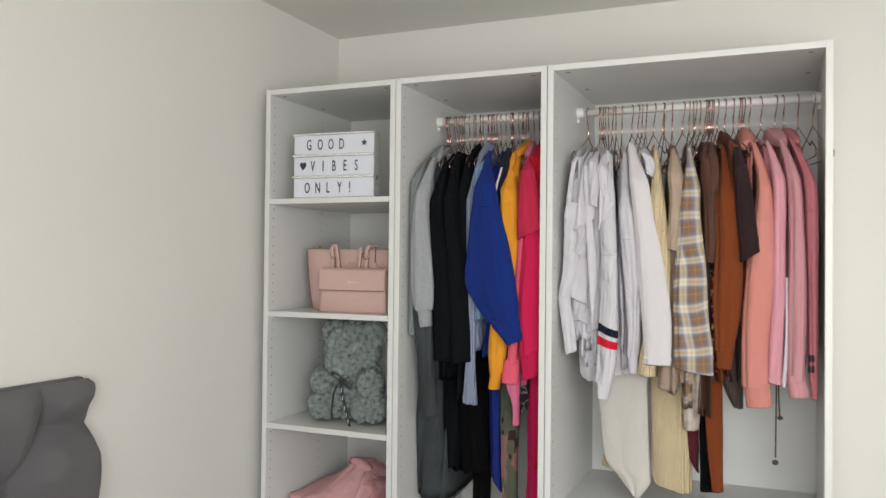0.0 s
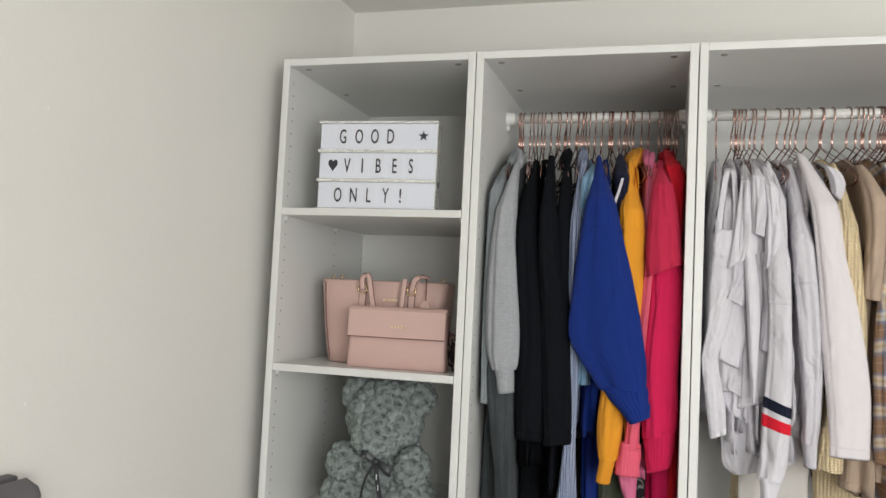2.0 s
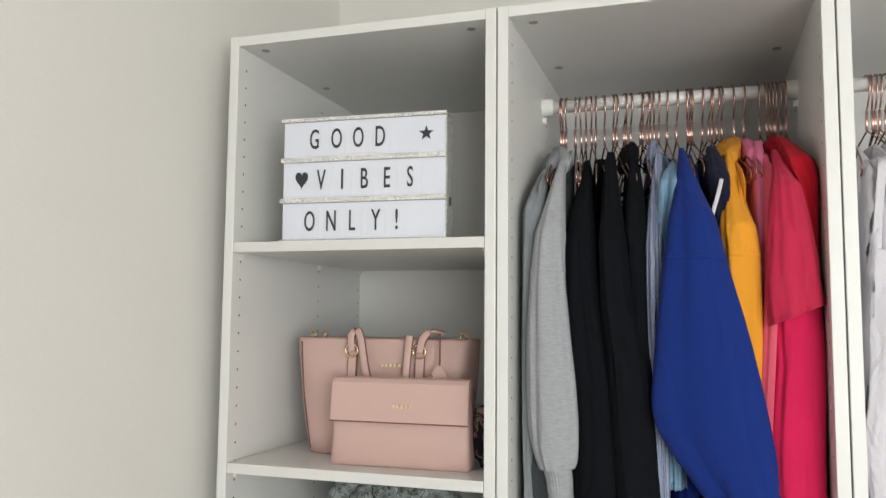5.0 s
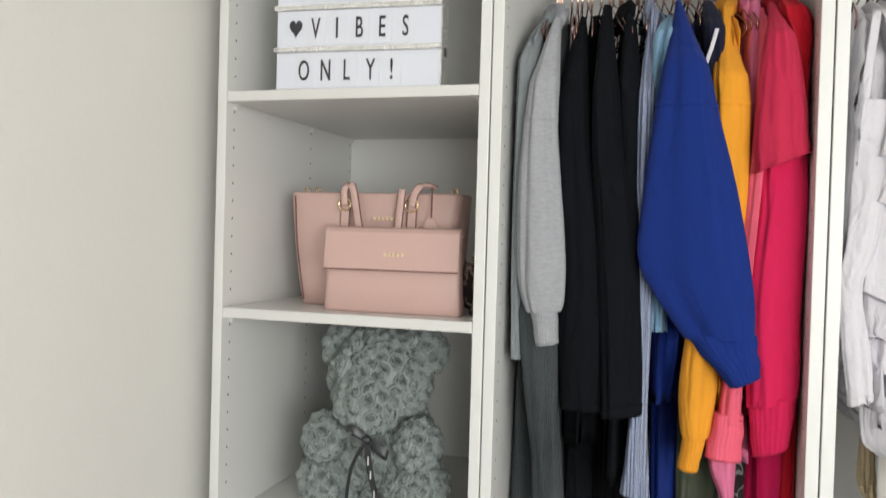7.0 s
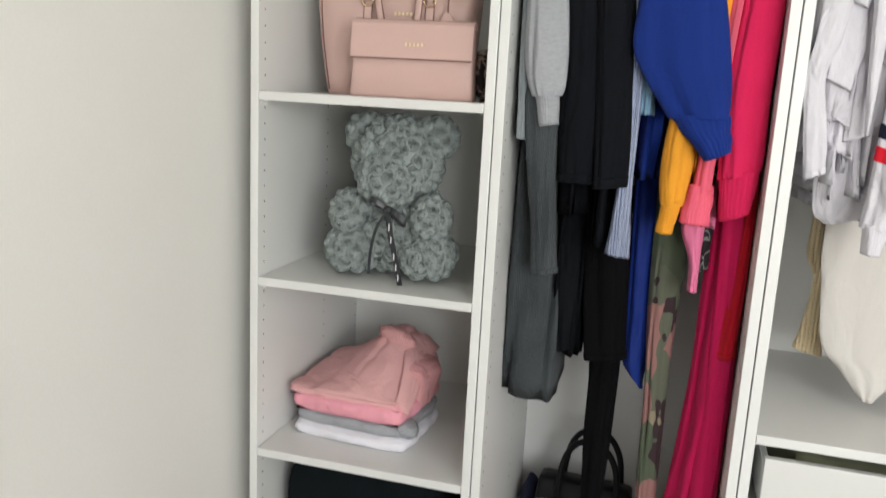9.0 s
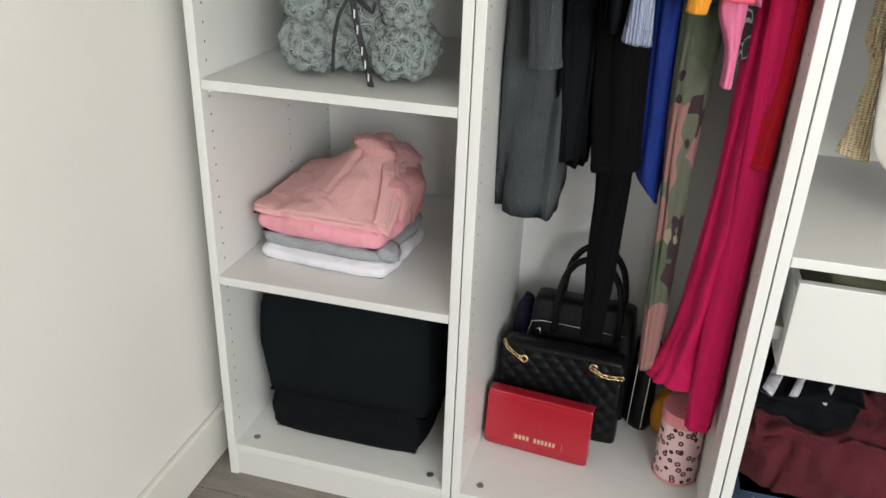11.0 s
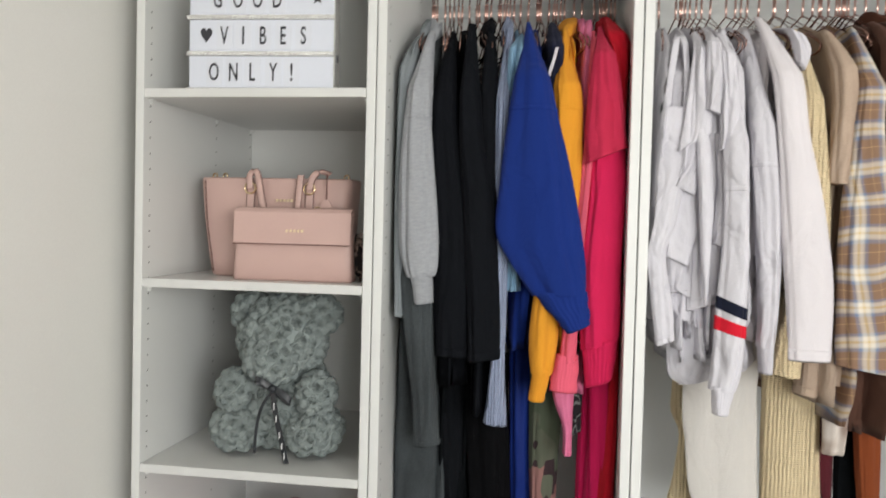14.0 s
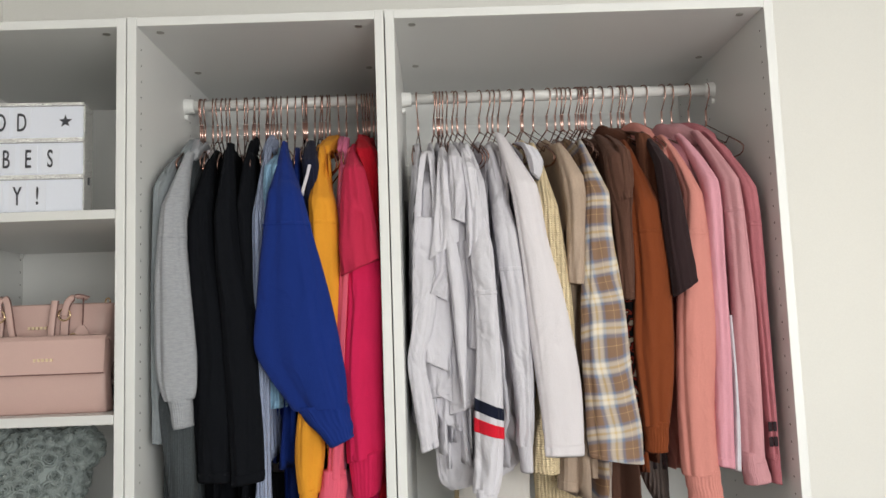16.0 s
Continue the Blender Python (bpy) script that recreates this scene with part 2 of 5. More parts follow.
def rail(w, x0, x1):
    y, z = RAIL_Y, RAIL_Z
    a, b = x0 + PT + 0.001, x1 - PT - 0.001
    r = part("clothes_rail", cyl(bmesh.new(), (a + 0.012, y, z), (b - 0.012, y, z), 0.0125, n=28), M_RAIL, w, smooth=True)
    for x, s in ((a, 1), (b, -1)):
        bm = bmesh.new()
        cyl(bm, (x, y, z), (x + s * 0.022, y, z), 0.0175, 0.0165, 24)
        cyl(bm, (x, y, z - 0.026), (x + s * 0.008, y, z - 0.026), 0.007, n=14)
        part("rail_bracket", bm, M_PLASTIC, w)


W1 = wardrobe(0.0, 0.5, "narrow open white wardrobe frame fitted with shelves")
W2 = wardrobe(0.5, 1.0, "narrow open white wardrobe frame full of dark and bright clothes")
W3 = wardrobe(1.0, 1.762, "wide open white wardrobe frame with clothes rail above drawers")
for z in SHELVES:
    shelf(W1, 0.0, 0.5, z)
rail(W2, 0.5, 1.0)
rail(W3, 1.0, 1.762)
shelf(W3, 1.0, 1.762, DECK_Z)


# ---- soft things: shared shapes ----
def srgb(r, g, b):
    return tuple(((c / 255 + 0.055) / 1.055) ** 2.4 if c > 10 else c / 255 / 12.92 for c in (r, g, b))


def nz(x, y, z):
    return noise.noise(Vector((x, y, z)))


def loft(bm, rings_of, rows, n, fold=0.0, seed=0.0, freq=2.0, vfreq=1.5, tuck=True, span=(0.0, 1.0), grow=1.0, square=0.9, rib=0.0):
    """Closed cloth tube. rings_of(v) gives centre, half-axis a, half-axis b; folds run along it."""
    rings = []
    vf = max(vfreq, 4.0 * (rings_of(0.0)[0] - rings_of(1.0)[0]).length)
    for i in range(rows):
        v = span[0] + (span[1] - span[0]) * i / (rows - 1)
        c, a, b = rings_of(v)
        a, b = a * grow, b * grow
        ring = []
        twist = 1.1 * math.sin(seed * 2.7) * v
        side = 0.4 * math.sin(seed * 5.1)
        for q in range(n):
            th = 2 * math.pi * q / n
            cs, sn = math.cos(th), math.sin(th)
            ct, st = math.cos(th + twist) * freq, math.sin(th + twist) * freq
            broad = nz(ct * 0.9 + seed * 7.1, st * 0.9 + seed * 3.3, v * vf * 0.55 + seed)
            slant = nz(ct * 0.8 + v * vf * 0.9 + seed, st * 0.8 - v * vf * 0.7, v * vf * 1.3 - seed)
            fine = nz(ct * 1.8 + seed, st * 1.8 - v * vf, v * vf * 2.4 - seed)
            crease = nz(ct * 1.0 - seed * 2.0 + v * vf * 0.35, st * 1.0 + seed, v * vf * 0.9 + 5.0)
            f = 0.85 * broad + 0.42 * slant + 0.16 * fine - 0.42 * math.exp(-(crease / 0.13) ** 2)
            k = 1 + fold * f * min(1.0, 0.35 + v * 3)
            if fold > 0.09 and sn < 0:
                for q0, (at0, depth) in enumerate(((0.36, 0.30), (0.66, 0.22))):
                    away = th / math.pi - 1 - at0 - 0.10 * math.sin(seed * 3.1 + q0) - 0.16 * nz(v * vf * 0.5 + q0 * 5, seed * 1.3, 1.0)
                    k -= depth * math.exp(-(away / 0.055) ** 2) * min(1.0, 0.3 + v * 2) * (0.6 + 0.8 * nz(v * vf * 0.7, seed, q0 * 3.0))
            k += rib * math.sin(33 * th)
            px = math.copysign(abs(cs) ** square, cs)
            py = math.copysign(abs(sn) ** (square + 0.25 if sn < 0 else 0.85), sn)
            if sn < 0:
                px += side * -sn * (1 - abs(cs))
            ring.append(c + a * px * (1 + (k - 1) * 0.5) + b * py * k)
        rings.append([bm.verts.new(p) for p in ring])
    if tuck:
        for end, nb in ((-1, -2),):
            c, a, b = rings_of(1.0)
            c0 = rings_of(0.93)[0]
            up = c0 - c
            inner = [bm.verts.new(c + (v.co - c) * 0.84 + up * 0.55) for v in rings[-1]]
            rings.append(inner)
    for A, B in zip(rings, rings[1:]):
        for q in range(n):
            bm.faces.new((A[q], A[(q + 1) % n], B[(q + 1) % n], B[q]))
    bm.faces.new(rings[0][::-1])
    bm.faces.new(rings[-1])
    bmesh.ops.recalc_face_normals(bm, faces=bm.faces[:])
    return bm


def drape(stations, y, d, fold=0.22, seed=0.0, rows=34, n=30, taper=True, shoulder=0.0, freq=2.0, tuck=True, span=(0.0, 1.0), grow=1.0, rib=0.0):
    """A hanging sleeve or panel, through stations (left x, left z, right x, right z), d half-deep round y."""
    P = spline(stations, 120)

    def at(v):
        k = min(v * 119, 118.999)
        i = int(k)
        p = P[i] + (P[i + 1] - P[i]) * (k - i)
        c = Vector(((p[0] + p[2]) / 2, y, (p[1] + p[3]) / 2))
        a = Vector(((p[2] - p[0]) / 2, 0, (p[3] - p[1]) / 2))
        dd = d * (0.55 + 0.45 * min(1, v * 5)) if taper else d
        if shoulder:
            s_ = max(0.0, 1 - v * 5.5)
            c.x -= 0.5 * math.tan(hang_yaw(c.x)) * shoulder * s_
            c.y += shoulder * s_
            c.z += 0.016 * s_
            a = a * (1 - 0.62 * s_)
        c.x += 0.10 * a.length * nz(v * 4.0, seed * 1.7, 2.0)
        return c, a, Vector((0, dd, 0))
    return loft(bmesh.new(), at, rows, n, fold, seed, freq, 1.5, tuck, span, grow, rib=rib)


def torso(x, hem, t=0.011, half=0.21, y=0.295, top=1.796, flare=1.0, fold=0.35, seed=0.0, drift=0.0, neck=0.095):
    """The body of a garment edge-on on its hanger, turned with it about the front shoulder: sloped shoulders, hanging panel, hem."""
    yaw = hang_yaw(x)
    s_, c_ = math.sin(yaw), math.cos(yaw)

    def at(v):
        z = top - (top - hem) * v
        down = top - z
        w = neck + (half - neck) * min(1, down / 0.058) ** 0.95
        w *= 1 + (flare - 1) * v
        tt = t * (0.40 + 0.60 * min(1, down / 0.16)) * (1 + 0.5 * v)
        return Vector((x + drift * v - half * s_, y, z)), Vector((tt * c_, tt * s_, 0)), Vector((-w * s_, w * c_, 0))
    return loft(bmesh.new(), at, 30, 44, fold, seed, 2.6, 2.0, square=0.5)


def lump(c, r, amp=0.15, seed=0.0, freq=3.0, sub=3, m=None):
    """A crumpled soft ellipsoid."""
    bm = bmesh.new()
    bmesh.ops.create_icosphere(bm, subdivisions=sub, radius=1)
    for v in bm.verts:
        p = v.co.copy()
        k = 1 + amp * (nz(p.x * freq + seed, p.y * freq, p.z * freq - seed) + 0.5 * nz(p.x * freq * 2.3, p.y * freq * 2.3 + seed, p.z * freq * 2.3))
        v.co = Vector((p.x * r[0] * k, p.y * r[1] * k, p.z * r[2] * k))
        if m is not None:
            v.co = m @ v.co
        v.co += Vector(c)
    return bm


def soft_box(x0, x1, y0, y1, z0, z1, r=0.012, amp=0.004, seed=0.0, n=16, lift=None, freq=14.0, yaw=0.0, crease=0.0):
    """A folded piece of cloth: rounded slab with creases; lift(u, v) raises its top."""
    cx, cy = (x0 + x1) / 2, (y0 + y1) / 2
    bm = bmesh.new()
    h = z1 - z0
    layers = 7
    grid = {}
    for k in range(layers):
        f = k / (layers - 1)
        bulge = math.sin(math.pi * f) ** 0.5 * min(r, h / 2) if 0 < f < 1 else 0.0
        for i in range(n + 1):
            for j in range(n + 1):
                edge = i in (0, n) or j in (0, n)
                if 0 < k < layers - 1 and not edge:
                    continue
                u, v = i / n, j / n
                top = lift(u, v) if lift else 0.0
                x, y = x0 + u * (x1 - x0), y0 + v * (y1 - y0)
                du = (u - 0.5) * 2
                dv = (v - 0.5) * 2
                if edge:
                    m = max(abs(du), abs(dv))
                    L = math.hypot(du, dv)
                    x += du / L * (bulge - r * 0.5)
                    y += dv / L * (bulge - r * 0.5)
                    corner = max(0, L / m - 1) / 0.414
                    x -= math.copysign(r * 0.8 * corner ** 2, du)
                    y -= math.copysign(r * 0.8 * corner ** 2, dv)
                z = z0 + f * (h + top)
                a = amp * (nz(x * freq + seed, y * freq, z * freq * 2 + seed) + 0.6 * nz(x * freq * 2.7, y * freq * 2.7 + seed, z * 40))
                if crease:
                    a -= crease * math.exp(-(nz(x * freq * 0.8 + y * freq * 0.5, y * freq * 1.1 - seed, z * freq + seed) / 0.09) ** 2)
                if k == layers - 1:
                    z += a - (r * 0.35 if edge else 0)
                elif k > 0:
                    L = math.hypot(du, dv)
                    x += du / L * a * 1.4
                    y += dv / L * a * 1.4
                if yaw:
                    ca, sa = math.cos(yaw), math.sin(yaw)
                    x, y = cx + (x - cx) * ca - (y - cy) * sa, cy + (x - cx) * sa + (y - cy) * ca
                grid[k, i, j] = bm.verts.new((x, y, z))
    for i in range(n):
        for j in range(n):
            bm.faces.new((grid[0, i, j], grid[0, i, j + 1], grid[0, i + 1, j + 1], grid[0, i + 1, j]))
            q = layers - 1
            bm.faces.new((grid[q, i, j], grid[q, i + 1, j], grid[q, i + 1, j + 1], grid[q, i, j + 1]))
    border = [(i, 0) for i in range(n)] + [(n, j) for j in range(n)] + [(n - i, n) for i in range(n)] + [(0, n - j) for j in range(n)]
    for k in range(layers - 1):
        for a, b in zip(border, border[1:] + border[:1]):
            bm.faces.new((grid[(k, *a)], grid[(k, *b)], grid[(k + 1, *b)], grid[(k + 1, *a)]))
    return bm


def ribbon(pts, w, thick, side, bm=None, rows=24):
    """A flat strap through pts; side: the direction of its width."""
    bm = bm or bmesh.new()
    P = [Vector(p) for p in spline(pts, rows)]
    side = Vector(side).normalized()
    rings = []
    for i, p in enumerate(P):
        d = (P[min(i + 1, rows - 1)] - P[max(i - 1, 0)]).normalized()
        nrm = d.cross(side).normalized()
        sd = nrm.cross(d).normalized()
        rings.append([bm.verts.new(p + sd * a * w / 2 + nrm * b * thick / 2) for a, b in ((-1, -0.6), (-0.85, -1), (0.85, -1), (1, -0.6), (1, 0.6), (0.85, 1), (-0.85, 1), (-1, 0.6))])
    for A, B in zip(rings, rings[1:]):
        for q in range(8):
            bm.faces.new((A[q], A[(q + 1) % 8], B[(q + 1) % 8], B[q]))
    bm.faces.new(rings[0][::-1])
    bm.faces.new(rings[-1])
    bmesh.ops.recalc_face_normals(bm, faces=bm.faces[:])
    return bm


# ---- patterned cloths ----
def ramp_mat(name, kind, stops, scale, rough=0.9, vec=(1, 1, 1), constant=True, detail=1.0):
    """Blotches of a few colours: noise or cells cut by a ramp."""
    m = bpy.data.materials.new(name)
    m.use_nodes = True
    N, L = m.node_tree.nodes, m.node_tree.links
    b = N["Principled BSDF"]
    b.inputs["Roughness"].default_value = rough
    b.inputs["Specular IOR Level"].default_value = 0.3
    tc, mp = N.new("ShaderNodeTexCoord"), N.new("ShaderNodeMapping")
    mp.inputs["Scale"].default_value = vec
    L.new(tc.outputs["Object"], mp.inputs[0])
    if kind == "noise":
        t = N.new("ShaderNodeTexNoise")
        t.inputs["Scale"].default_value, t.inputs["Detail"].default_value = scale, detail
        out = t.outputs["Fac"]
    else:
        t = N.new("ShaderNodeTexVoronoi")
        t.inputs["Scale"].default_value = scale
        out = t.outputs["Distance"]
    L.new(mp.outputs[0], t.inputs["Vector"])
    r = N.new("ShaderNodeValToRGB")
    r.color_ramp.interpolation = "CONSTANT" if constant else "LINEAR"
    e = r.color_ramp.elements
    while len(e) < len(stops):
        e.new(0.5)
    for k, (p, c) in enumerate(stops):
        e[k].position, e[k].color = p, (*c, 1)
    L.new(out, r.inputs[0])
    L.new(r.outputs[0], b.inputs["Base Color"])
    return m


def patches(name, stops, scale):
    """Large printed patches with wavy borders, each of one flat colour."""
    m = ramp_mat(name, "voronoi", stops, scale, vec=(1, 1, 0.6))
    N, L = m.node_tree.nodes, m.node_tree.links
    cells, mp = N["Voronoi Texture"], N["Mapping"]
    n = N.new("ShaderNodeTexNoise")
    n.inputs["Scale"].default_value, n.inputs["Detail"].default_value = 22.0, 1.0
    wob = N.new("ShaderNodeVectorMath")
    wob.operation = "MULTIPLY_ADD"
    wob.inputs[1].default_value = (0.09, 0.09, 0.09)
    L.new(mp.outputs[0], n.inputs["Vector"])
    L.new(n.outputs["Color"], wob.inputs[0])
    L.new(mp.outputs[0], wob.inputs[2])
    L.new(wob.outputs[0], cells.inputs["Vector"])
    sep = N.new("ShaderNodeSeparateXYZ")
    L.new(cells.outputs["Color"], sep.inputs[0])
    L.new(sep.outputs[0], N["Color Ramp"].inputs[0])
    return m


def plaid(name, period):
    """Woven check: broad tan and cream bands with thin blue and orange lines both ways."""
    m = bpy.data.materials.new(name)
    m.use_nodes = True
    N, L = m.node_tree.nodes, m.node_tree.links
    b = N["Principled BSDF"]
    b.inputs["Roughness"].default_value = 0.9
    b.inputs["Specular IOR Level"].default_value = 0.2
    tc, sp = N.new("ShaderNodeTexCoord"), N.new("ShaderNodeSeparateXYZ")
    turn, sway = N.new("ShaderNodeMapping"), N.new("ShaderNodeTexNoise")
    turn.inputs["Rotation"].default_value = (0.0, 0.10, 0.0)
    sway.inputs["Scale"].default_value, sway.inputs["Detail"].default_value = 6.0, 1.0
    bend = N.new("ShaderNodeVectorMath")
    bend.operation = "MULTIPLY_ADD"
    bend.inputs[1].default_value = (0.05, 0.0, 0.05)
    L.new(tc.outputs["Object"], sway.inputs["Vector"])
    L.new(tc.outputs["Object"], turn.inputs[0])
    L.new(sway.outputs["Color"], bend.inputs[0])
    L.new(turn.outputs[0], bend.inputs[2])
    L.new(bend.outputs[0], sp.inputs[0])
    cols = []
    for ax, p, off in (("X", period * 0.95, 0.3), ("Z", period, 0.0)):
        k = N.new("ShaderNodeMath")
        k.operation = "MULTIPLY_ADD"
        k.inputs[1].default_value, k.inputs[2].default_value = 1 / p, off + 10
        L.new(sp.outputs[ax], k.inputs[0])
        fr = N.new("ShaderNodeMath")
        fr.operation = "FRACT"
        L.new(k.outputs[0], fr.inputs[0])
        r = N.new("ShaderNodeValToRGB")
        e = r.color_ramp.elements
        W, TAN, BLUE, ORG, MID = (0.68, 0.62, 0.54, 1), (0.24, 0.145, 0.095, 1), (0.17, 0.21, 0.31, 1), (0.50, 0.33, 0.17, 1), (0.60, 0.44, 0.20, 1)
        stops = [(0.0, TAN), (0.15, TAN), (0.17, ORG), (0.19, TAN), (0.34, TAN), (0.40, BLUE), (0.44, BLUE), (0.51, W), (0.58, W), (0.64, MID), (0.70, W), (0.77, W), (0.84, BLUE), (0.87, BLUE), (0.93, TAN)]
        while len(e) < len(stops):
            e.new(0.5)
        for q, (pp, c) in enumerate(stops):
            e[q].position, e[q].color = pp, c
        L.new(fr.outputs[0], r.inputs[0])
        cols.append(r.outputs[0])
    mx = N.new("ShaderNodeMix")
    mx.data_type = "RGBA"
    mx.blend_type = "MIX"
    mx.inputs["Factor"].default_value = 0.5
    L.new(cols[0], mx.inputs["A"])
    L.new(cols[1], mx.inputs["B"])
    L.new(mx.outputs["Result"], b.inputs["Base Color"])
    return m


C_MARL = mat("grey_marl_jersey", tuple(0.87 * c for c in srgb(170, 172, 177)), 0.92, 0.20, 90.0, 0.3, 420.0, sheen=0.03, spec=0.12, stretch=(1, 1, 5), wrinkle=0.3)
C_GREY2 = cloth("pale_blue_grey_jersey", srgb(140, 146, 150))
C_KNITGREY = cloth("charcoal_rib_knit", srgb(74, 79, 82), bump=0.8, weave=0.6, wscale=95, vary=0.40)
C_BLACK = cloth("black_cotton", srgb(11, 14, 17), sheen=0.0)
C_SOFTBLACK = cloth("faded_black_cotton", srgb(18, 20, 25), sheen=0.0, wrinkle=0.5)
C_BLACK2 = cloth("washed_black_cotton", srgb(18, 20, 24), sheen=0.0)
C_INK = cloth("ink_black_jersey", srgb(9, 9, 12), sheen=0.0)
C_BLUEKNIT = cloth("dusty_blue_knit", srgb(162, 173, 202), bump=1.0, weave=1.5, wscale=60, vary=0.25)
C_LIGHTBLUE = cloth("light_blue_cotton", srgb(132, 168, 196))
C_ROYAL = cloth("royal_blue_fleece", srgb(26, 50, 126), vary=0.06)
C_ROYAL2 = cloth("royal_blue_satin", srgb(20, 44, 120), rough=0.55)
C_NAVY = cloth("navy_cotton", srgb(34, 36, 56))
C_MUSTARD = cloth("mustard_fleece", srgb(238, 162, 52), vary=0.06)
C_ORCHID = cloth("orchid_pink_cotton", srgb(230, 126, 164))
C_CORAL = cloth("coral_pink_fleece", srgb(240, 104, 128), vary=0.07)
C_CRIMSON = cloth("raspberry_red_jersey", srgb(198, 48, 80), vary=0.07)
C_HOT = cloth("hot_pink_fleece", srgb(214, 38, 88), vary=0.07)
C_RED = cloth("bright_red_cotton", srgb(184, 24, 42))
C_WINE = cloth("cerise_pleated_cloth", srgb(198, 24, 86), rough=0.6)
C_WHITE = cloth("white_cotton", srgb(224, 221, 228), vary=0.04, wrinkle=0.8)
C_WHITE2 = cloth("soft_white_jersey", srgb(216, 213, 220), vary=0.04, wrinkle=0.8)
C_BRIGHT = cloth("bright_white_cotton", srgb(244, 242, 250), vary=0.03)
C_IVORY = cloth("ivory_crepe", srgb(216, 211, 206), vary=0.03, wrinkle=0.3)
C_OFFW = cloth("off_white_crepe", srgb(229, 223, 227), vary=0.03, wrinkle=0.3)
C_CREAM = cloth("cream_chunky_knit", srgb(255, 232, 190), bump=0.9, weave=1.4, wscale=46, vary=0.14, knit=70.0)
C_BEIGE = cloth("beige_jersey", srgb(188, 166, 148))
C_BROWN = cloth("mocha_brown_jersey", srgb(97, 68, 57))
C_RUST = cloth("rust_fleece", srgb(130, 66, 36), vary=0.07)
C_UMBER = cloth("dark_rust_brown_cotton", srgb(98, 60, 44))
C_DKBROWN = cloth("dark_aubergine_jersey", srgb(50, 36, 38))
C_SALMON = cloth("salmon_fleece", srgb(214, 142, 132), vary=0.06)
C_PINK = cloth("candy_pink_jersey", srgb(224, 160, 173), vary=0.06)
C_DUSTY = cloth("dusty_pink_fleece", srgb(206, 150, 156), vary=0.06)
C_ROSE = cloth("old_rose_fleece", srgb(186, 114, 122), vary=0.06)
C_BURG = cloth("burgundy_fleece", srgb(88, 36, 44), vary=0.2)
C_DENIM = cloth("blue_denim", srgb(74, 92, 118), vary=0.3, bump=0.6)
C_STRIPE = cloth("dark_pinstripe_knit", srgb(92, 80, 76), bump=0.8, weave=2.0, wscale=45, vary=0.3)
C_PLAID = plaid("brown_check_flannel", 0.064)
# camouflage colours are darkened to include the shade between the hanging clothes
C_CAMO = patches("camouflage_print", [(0.0, srgb(80, 88, 72)), (0.32, srgb(54, 40, 44)), (0.55, srgb(140, 102, 98)), (0.76, srgb(90, 94, 80)), (0.94, srgb(132, 124, 104))], 14.0)
C_ETHNIC = ramp_mat("black_red_geometric_print", "noise", [(0.0, srgb(28, 24, 28)), (0.50, srgb(178, 66, 52)), (0.56, srgb(30, 26, 28)), (0.62, srgb(214, 196, 176))], 60.0)
C_FLORAL = ramp_mat("dark_leaf_print", "noise", [(0.0, srgb(40, 36, 40)), (0.52, srgb(120, 124, 122)), (0.58, srgb(44, 40, 44))], 36.0)
C_LEOPARD = ramp_mat("leopard_print_scarf", "noise", [(0.0, srgb(34, 29, 30)), (0.49, srgb(136, 118, 108)), (0.55, srgb(40, 33, 33)), (0.62, srgb(160, 148, 142))], 60.0)
M_COPPER = mat("rose_gold_wire", (0.42, 0.25, 0.21), 0.25, 0.05, metal=1.0)
M_COPPER_NECK = mat("polished_rose_gold", (0.88, 0.60, 0.53), 0.3, 0.05, metal=1.0)

# ---- coat hangers ----
def hang_yaw(x):
    """How far the clothes turn on the rail, their fronts to the east."""
    return radians(10 * min(1, max(0, (x - 1.045) / 0.15))) if x > 1 else radians(7 * min(1, max(0, (x - 0.535) / 0.12)))


def hanger_mesh():
    bm = bmesh.new()
    arc = [(0.0, -0.0172 * math.cos(a), 0.0172 * math.sin(a) - 0.002) for a in [radians(d) for d in range(200, -1, -20)]]
    hook = arc + [(0, -0.0160, -0.018), (0, -0.005, -0.040), (0, 0.0, -0.048), (0, 0, -0.052)]
    tube(bm, hook, 0.0016, 6)
    neck = bmesh.new()
    tube(neck, [(0, 0, -0.048), (0, 0, -0.086)], 0.0024, 8)
    arms = bmesh.new()
    side = [(0, 0.0, -0.083), (0, 0.140, -0.158), (0, 0.154, -0.147), (0, 0.190, -0.168), (0, 0.202, -0.178), (0, 0.199, -0.189), (0, 0.186, -0.194)]
    tube(arms, side + [(p[0], -p[1], p[2]) for p in side[::-1][:-1]], 0.0016, 6, closed=True)
    return bm, neck, arms


def make_hanger():
    h = thing("coat_hanger", "rose gold wire coat hanger on the white rail", "coat hanger", "coat hangers on the rails")
    a, b, c = hanger_mesh()
    part("hook", a, M_COPPER, h, smooth=True)
    part("neck", b, M_COPPER_NECK, h, "polished pink gold sleeve", smooth=True)
    part("shoulder_wire", c, M_COPPER, h, smooth=True)
    return h


HOOKS_2 = (.554, .566, .574, .591, .600, .612, .620, .630, .644, .662, .666, .682, .686, .694, .711, .717, .723, .729, .735, .745, .760, .778, .794, .798, .803, .823, .834, .840, .848, .854, .874, .892, .917, .929, .935, .941, .947, .954, .962)
